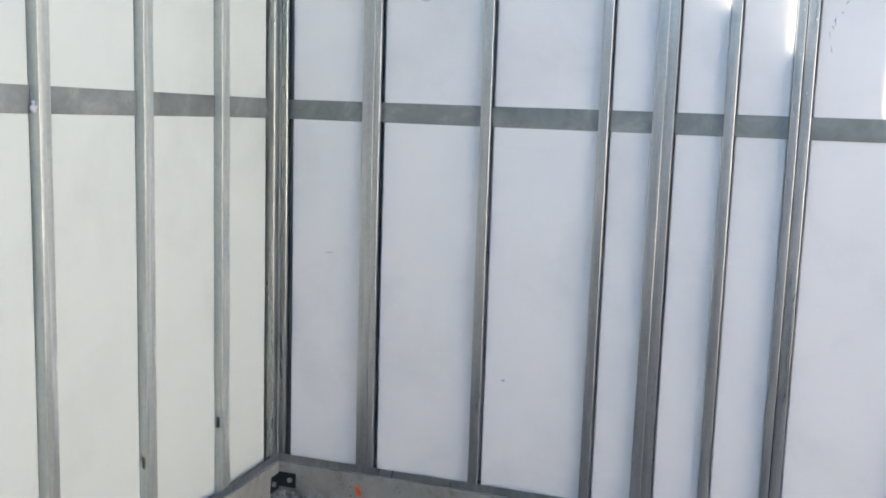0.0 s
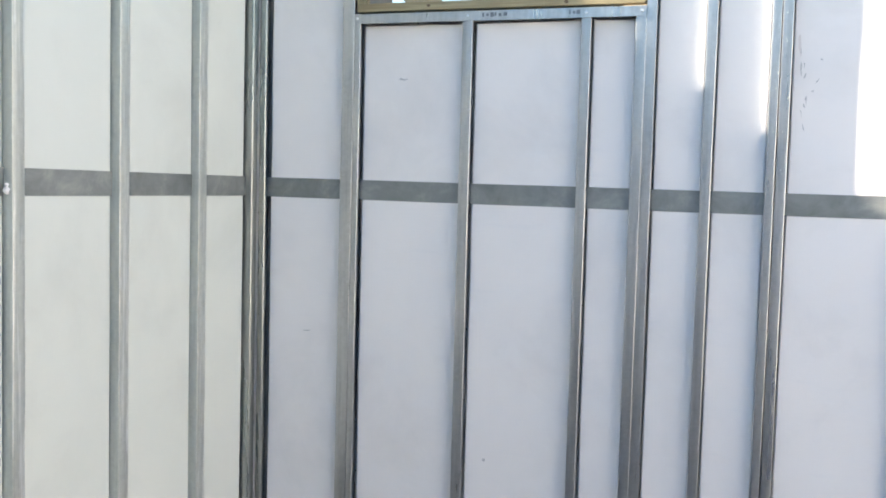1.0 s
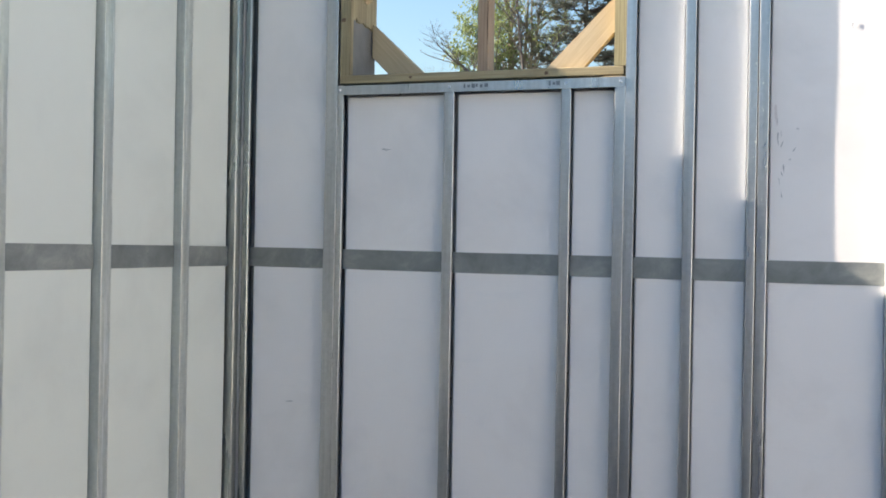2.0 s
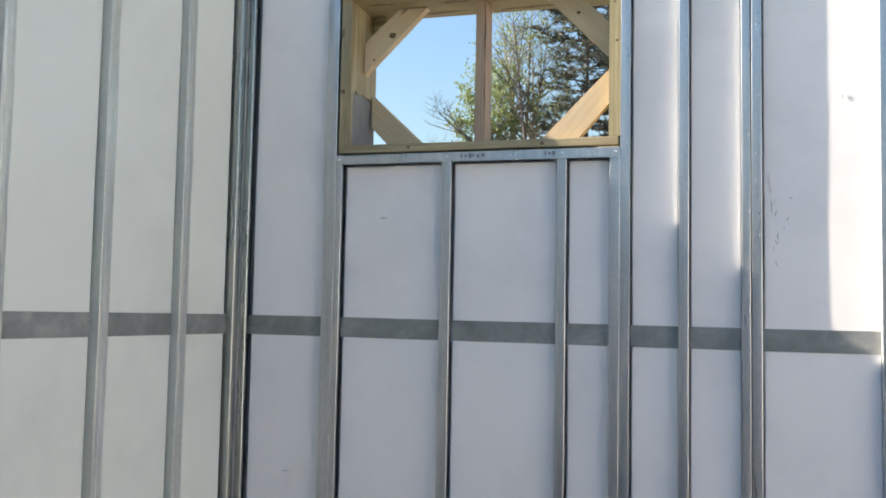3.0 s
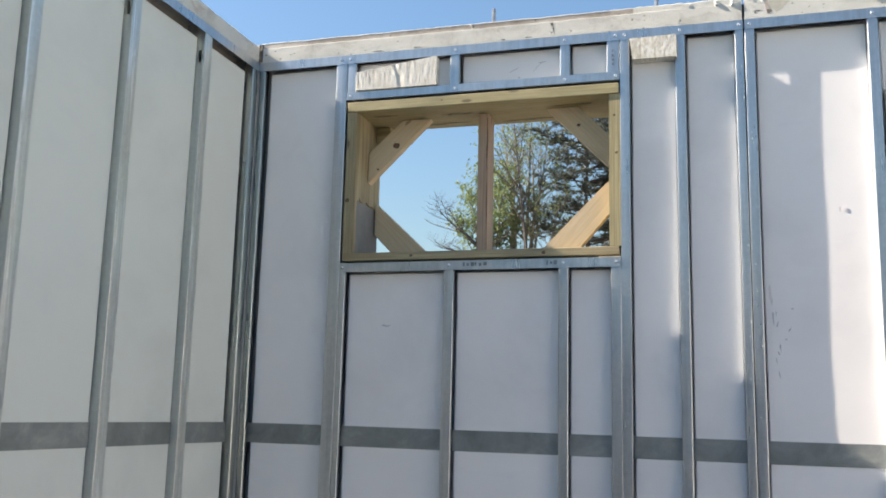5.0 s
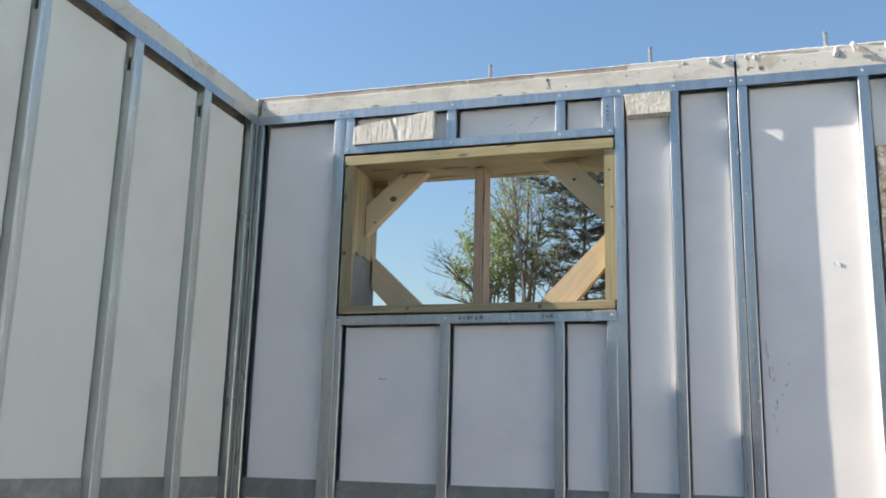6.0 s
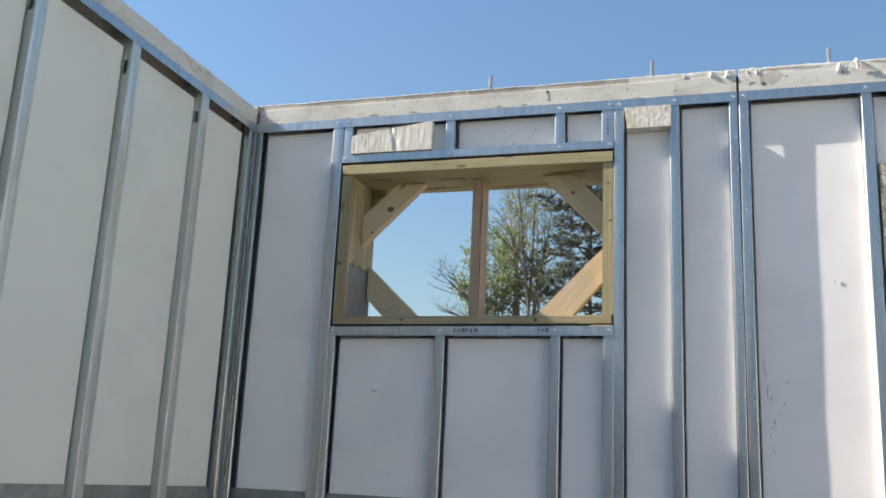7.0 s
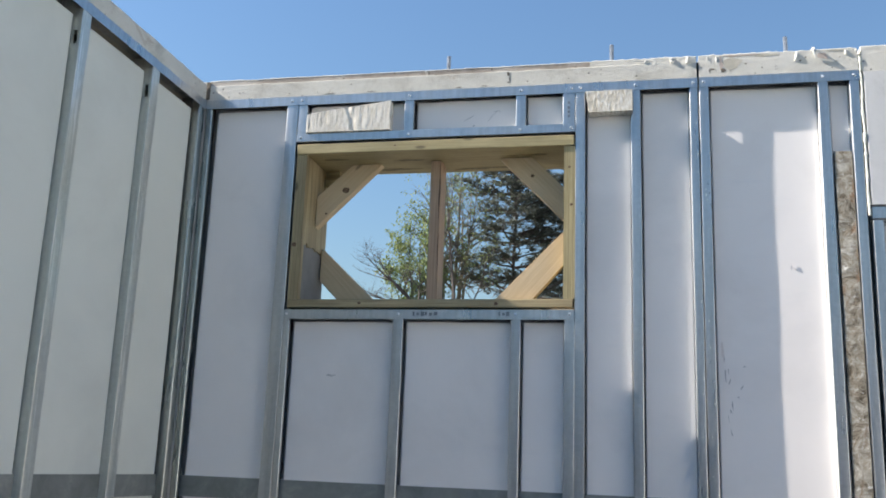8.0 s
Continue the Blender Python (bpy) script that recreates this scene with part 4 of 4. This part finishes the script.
def leafy(rng, tips, clumps, size, spread, per=9):
    """Clumps of small leaves round branch tips."""
    lv, lf = [], []
    for _ in range(clumps):
        p, d = tips[int(rng.random() * len(tips))]
        c = p + Vector((rng.gauss(0, spread), rng.gauss(0, spread), rng.gauss(0, spread)))
        for _ in range(per):
            q = c + Vector((rng.gauss(0, 0.055), rng.gauss(0, 0.055), rng.gauss(0, 0.04)))
            s = size * rng.uniform(0.55, 1.3)
            r = Euler((rng.uniform(0, 6.3), rng.uniform(0, 6.3), rng.uniform(0, 6.3))).to_matrix()
            o = len(lv)
            lv += [q + r @ Vector(k) * s for k in ((-0.5, 0, 0), (0, -0.32, 0.06), (0.55, 0, 0), (0, 0.32, 0.06))]
            lf.append((o, o + 1, o + 2, o + 3))
    me = bpy.data.meshes.new("crown")
    me.from_pydata(lv, [], lf)
    return me


def broadleaf(label, x, y, fork, girth, limbs, seed, clumps, levels=3, leaf_size=0.06, spread=0.10, twigs=8, slim=0.40, wander=1.0, droop=0.0, bark=None):
    """A tree whose trunk rises to the height fork and divides into limbs, given as (dx, dy, dz, length, radius, offset)."""
    rng = random.Random(seed)
    root = new("tree")
    root.matrix_basis = Matrix.Translation((x, y, -0.05))
    tagged(root, label, "tree", group="trees beyond the window")
    verts, faces, tips = [], [], []
    n = 8
    pts = [Vector((0.05 * noise.noise(Vector((i * 0.8, seed, 0))), 0.05 * noise.noise(Vector((i * 0.8, seed, 7))), fork * i / n)) for i in range(n + 1)]
    tube(verts, faces, pts, [girth * (1.25 - 0.3 * i / n) for i in range(n + 1)], 8)
    for dx, dy, dz, length, radius, off in limbs:
        grow(rng, verts, faces, tips, pts[-1] + Vector((off, 0, -0.1 * abs(off))), Vector((dx, dy, dz)).normalized(), length, radius, 0, levels, droop=droop, slim=slim, twigs=twigs, wander=wander)
    me = bpy.data.meshes.new("trunk")
    me.from_pydata(verts, [], faces)
    part("trunk", me, bark or BARK, root)
    if clumps:
        part("crown", leafy(rng, tips, clumps, leaf_size, spread), LEAF, root, "sparse fresh yellow-green leaves")


def pine(label, x, y, height, seed, radius, first=0.25, whorls=17, taper=0.6, bare=0.0):
    """A pine with near-level limbs that carry flat plumes; bare limbs reach down to the height share first - bare."""
    rng = random.Random(seed)
    root = new("pine_tree")
    root.matrix_basis = Matrix.Translation((x, y, -0.05))
    tagged(root, label, "tree", group="trees beyond the window")
    verts, faces = [], []
    pts = [Vector((0.1 * noise.noise(Vector((i * 0.7, seed, 0))), 0.1 * noise.noise(Vector((i * 0.7, seed, 5))), height * i / 12)) for i in range(13)]
    tube(verts, faces, pts, [0.009 * height * (1 - 0.93 * i / 12) + 0.008 for i in range(13)], 7)
    lv, lf = [], []

    def tuft(c, d, size):
        for _ in range(10):
            r = (d * rng.uniform(0.2, 1.0) + Vector((rng.gauss(0, 0.6), rng.gauss(0, 0.6), rng.gauss(0.22, 0.2)))).normalized()
            s = r.cross(Vector((rng.gauss(0, 1), rng.gauss(0, 1), rng.gauss(0, 1)))).normalized() * 0.013
            e = c + r * size * rng.uniform(0.6, 1.2)
            o = len(lv)
            lv.extend((c - s, c + s, e))
            lf.append((o, o + 1, o + 2))

    def limb(z, L, rise, thick):
        a = rng.uniform(0, 6.3)
        d = Vector((math.cos(a), math.sin(a), rise))
        p = Vector((0, 0, z))
        line = [p]
        for i in range(6):
            p = p + d * (L / 6)
            d = (d + Vector((rng.gauss(0, 0.12), rng.gauss(0, 0.12), rng.gauss(0.02, 0.07)))).normalized()
            line.append(p)
        tube(verts, faces, line, [thick * (1 - 0.14 * i) for i in range(7)], 4)
        return line, d

    for w in range(whorls):
        f = first + (1 - first) * (w + rng.uniform(-0.3, 0.3)) / whorls
        reach = radius * (1.0 - (f - first) / (1 - first)) ** taper * rng.uniform(0.75, 1.1) + 0.2
        for k in range(6):
            L = reach * rng.uniform(0.55, 1.15)
            line, d = limb(height * f, L, rng.uniform(0.0, 0.25), 0.016 + 0.008 * reach)
            for i in range(int(3 + 2.8 * L)):
                g = 0.30 + 0.70 * rng.random() ** 0.7
                j = min(5, int(g * 6))
                q = line[j].lerp(line[j + 1], g * 6 - j)
                side = Vector((-d.y, d.x, 0.05)) * rng.gauss(0, 0.30) * (0.4 + L * 0.3)
                c = q + side
                tube(verts, faces, [q, c], [0.010, 0.004], 3)
                for _ in range(5):
                    tuft(c + Vector((rng.gauss(0, 0.12), rng.gauss(0, 0.12), rng.gauss(0.015, 0.022))), (d + side * 0.8).normalized(), 0.17)
    for k in range(int(90 * bare)):
        line, d = limb(height * (first - bare * rng.random()), radius * rng.uniform(0.5, 1.0), rng.uniform(-0.15, 0.25), 0.02)
        for j in (2, 3, 4, 5, 6):
            e = line[j] + Vector((rng.gauss(0, 0.2), rng.gauss(0, 0.2), rng.gauss(0.05, 0.15)))
            tube(verts, faces, [line[j], line[j].lerp(e, 0.5) + Vector((0, 0, 0.03)), e], [0.011, 0.008, 0.004], 3)
    me = bpy.data.meshes.new("trunk")
    me.from_pydata(verts, [], faces)
    part("trunk", me, BARK, root)
    me = bpy.data.meshes.new("crown")
    me.from_pydata(lv, [], lf)
    part("crown", me, NEEDLE, root, "layered dark green needle plumes")


pine("tall dark green pine with layered plumes", -1.50, 19.0, 9.5, 3, 1.55, first=0.60, whorls=14, taper=0.35, bare=0.18)
pine("dark green pine with a broad open crown", -0.05, 20.6, 9.7, 17, 1.8, first=0.55, whorls=14, taper=0.35, bare=0.1)
pine("tall dark green pine behind the first trees", 0.6, 26.0, 11.6, 8, 2.6, first=0.5, whorls=14, taper=0.35)
broadleaf("slender tree with young yellow-green leaves", -3.62, 18.2, 4.4, 0.06,
          [(-0.03, 0, 1, 2.9, 0.036, 0.0), (0.04, 0.1, 1, 3.1, 0.034, 0.1), (-0.1, 0.1, 1, 2.6, 0.028, -0.1), (0.02, -0.1, 1, 2.8, 0.028, 0.05), (-0.2, 0, 1, 1.9, 0.024, -0.1), (0.12, 0, 1, 2.4, 0.026, 0.15)],
          11, 820, levels=2, leaf_size=0.058, spread=0.09, twigs=10, slim=0.18, wander=0.6)
broadleaf("slim multi-stemmed tree coming into leaf", -3.06, 18.6, 4.2, 0.10,
          [(-0.05, 0, 1, 4.2, 0.062, -0.2), (-0.01, 0, 1, 4.7, 0.068, -0.06), (0.03, 0, 1, 4.6, 0.060, 0.06), (0.07, 0.1, 1, 4.4, 0.056, 0.16), (0.11, -0.05, 1, 4.2, 0.048, 0.24), (-0.02, 0.1, 1, 4.3, 0.048, -0.12), (0.05, 0.1, 1, 4.5, 0.048, 0.1)],
          23, 520, levels=2, leaf_size=0.052, spread=0.12, twigs=17, slim=0.20, wander=0.4, bark=PALE_BARK)
broadleaf("small bare tree with thin twisting branches", -3.34, 17.4, 5.0, 0.07,
          [(-1.0, 0, 0.62, 1.85, 0.036, 0.0), (-0.8, 0.1, 0.9, 1.6, 0.034, 0.0), (-1.3, -0.1, 0.38, 1.4, 0.031, -0.05), (-0.5, 0.1, 1, 1.3, 0.028, 0.0)],
          41, 0, levels=3, twigs=7, slim=0.42, wander=1.6, leaf_size=0.05)
broadleaf("dark-stemmed bare sapling beside the pine", -2.58, 17.6, 4.6, 0.055,
          [(-0.04, 0, 1, 4.0, 0.048, 0.0), (0.45, 0.1, 1, 2.2, 0.026, 0.05)],
          53, 60, levels=2, leaf_size=0.045, twigs=15, slim=0.25, wander=0.4)
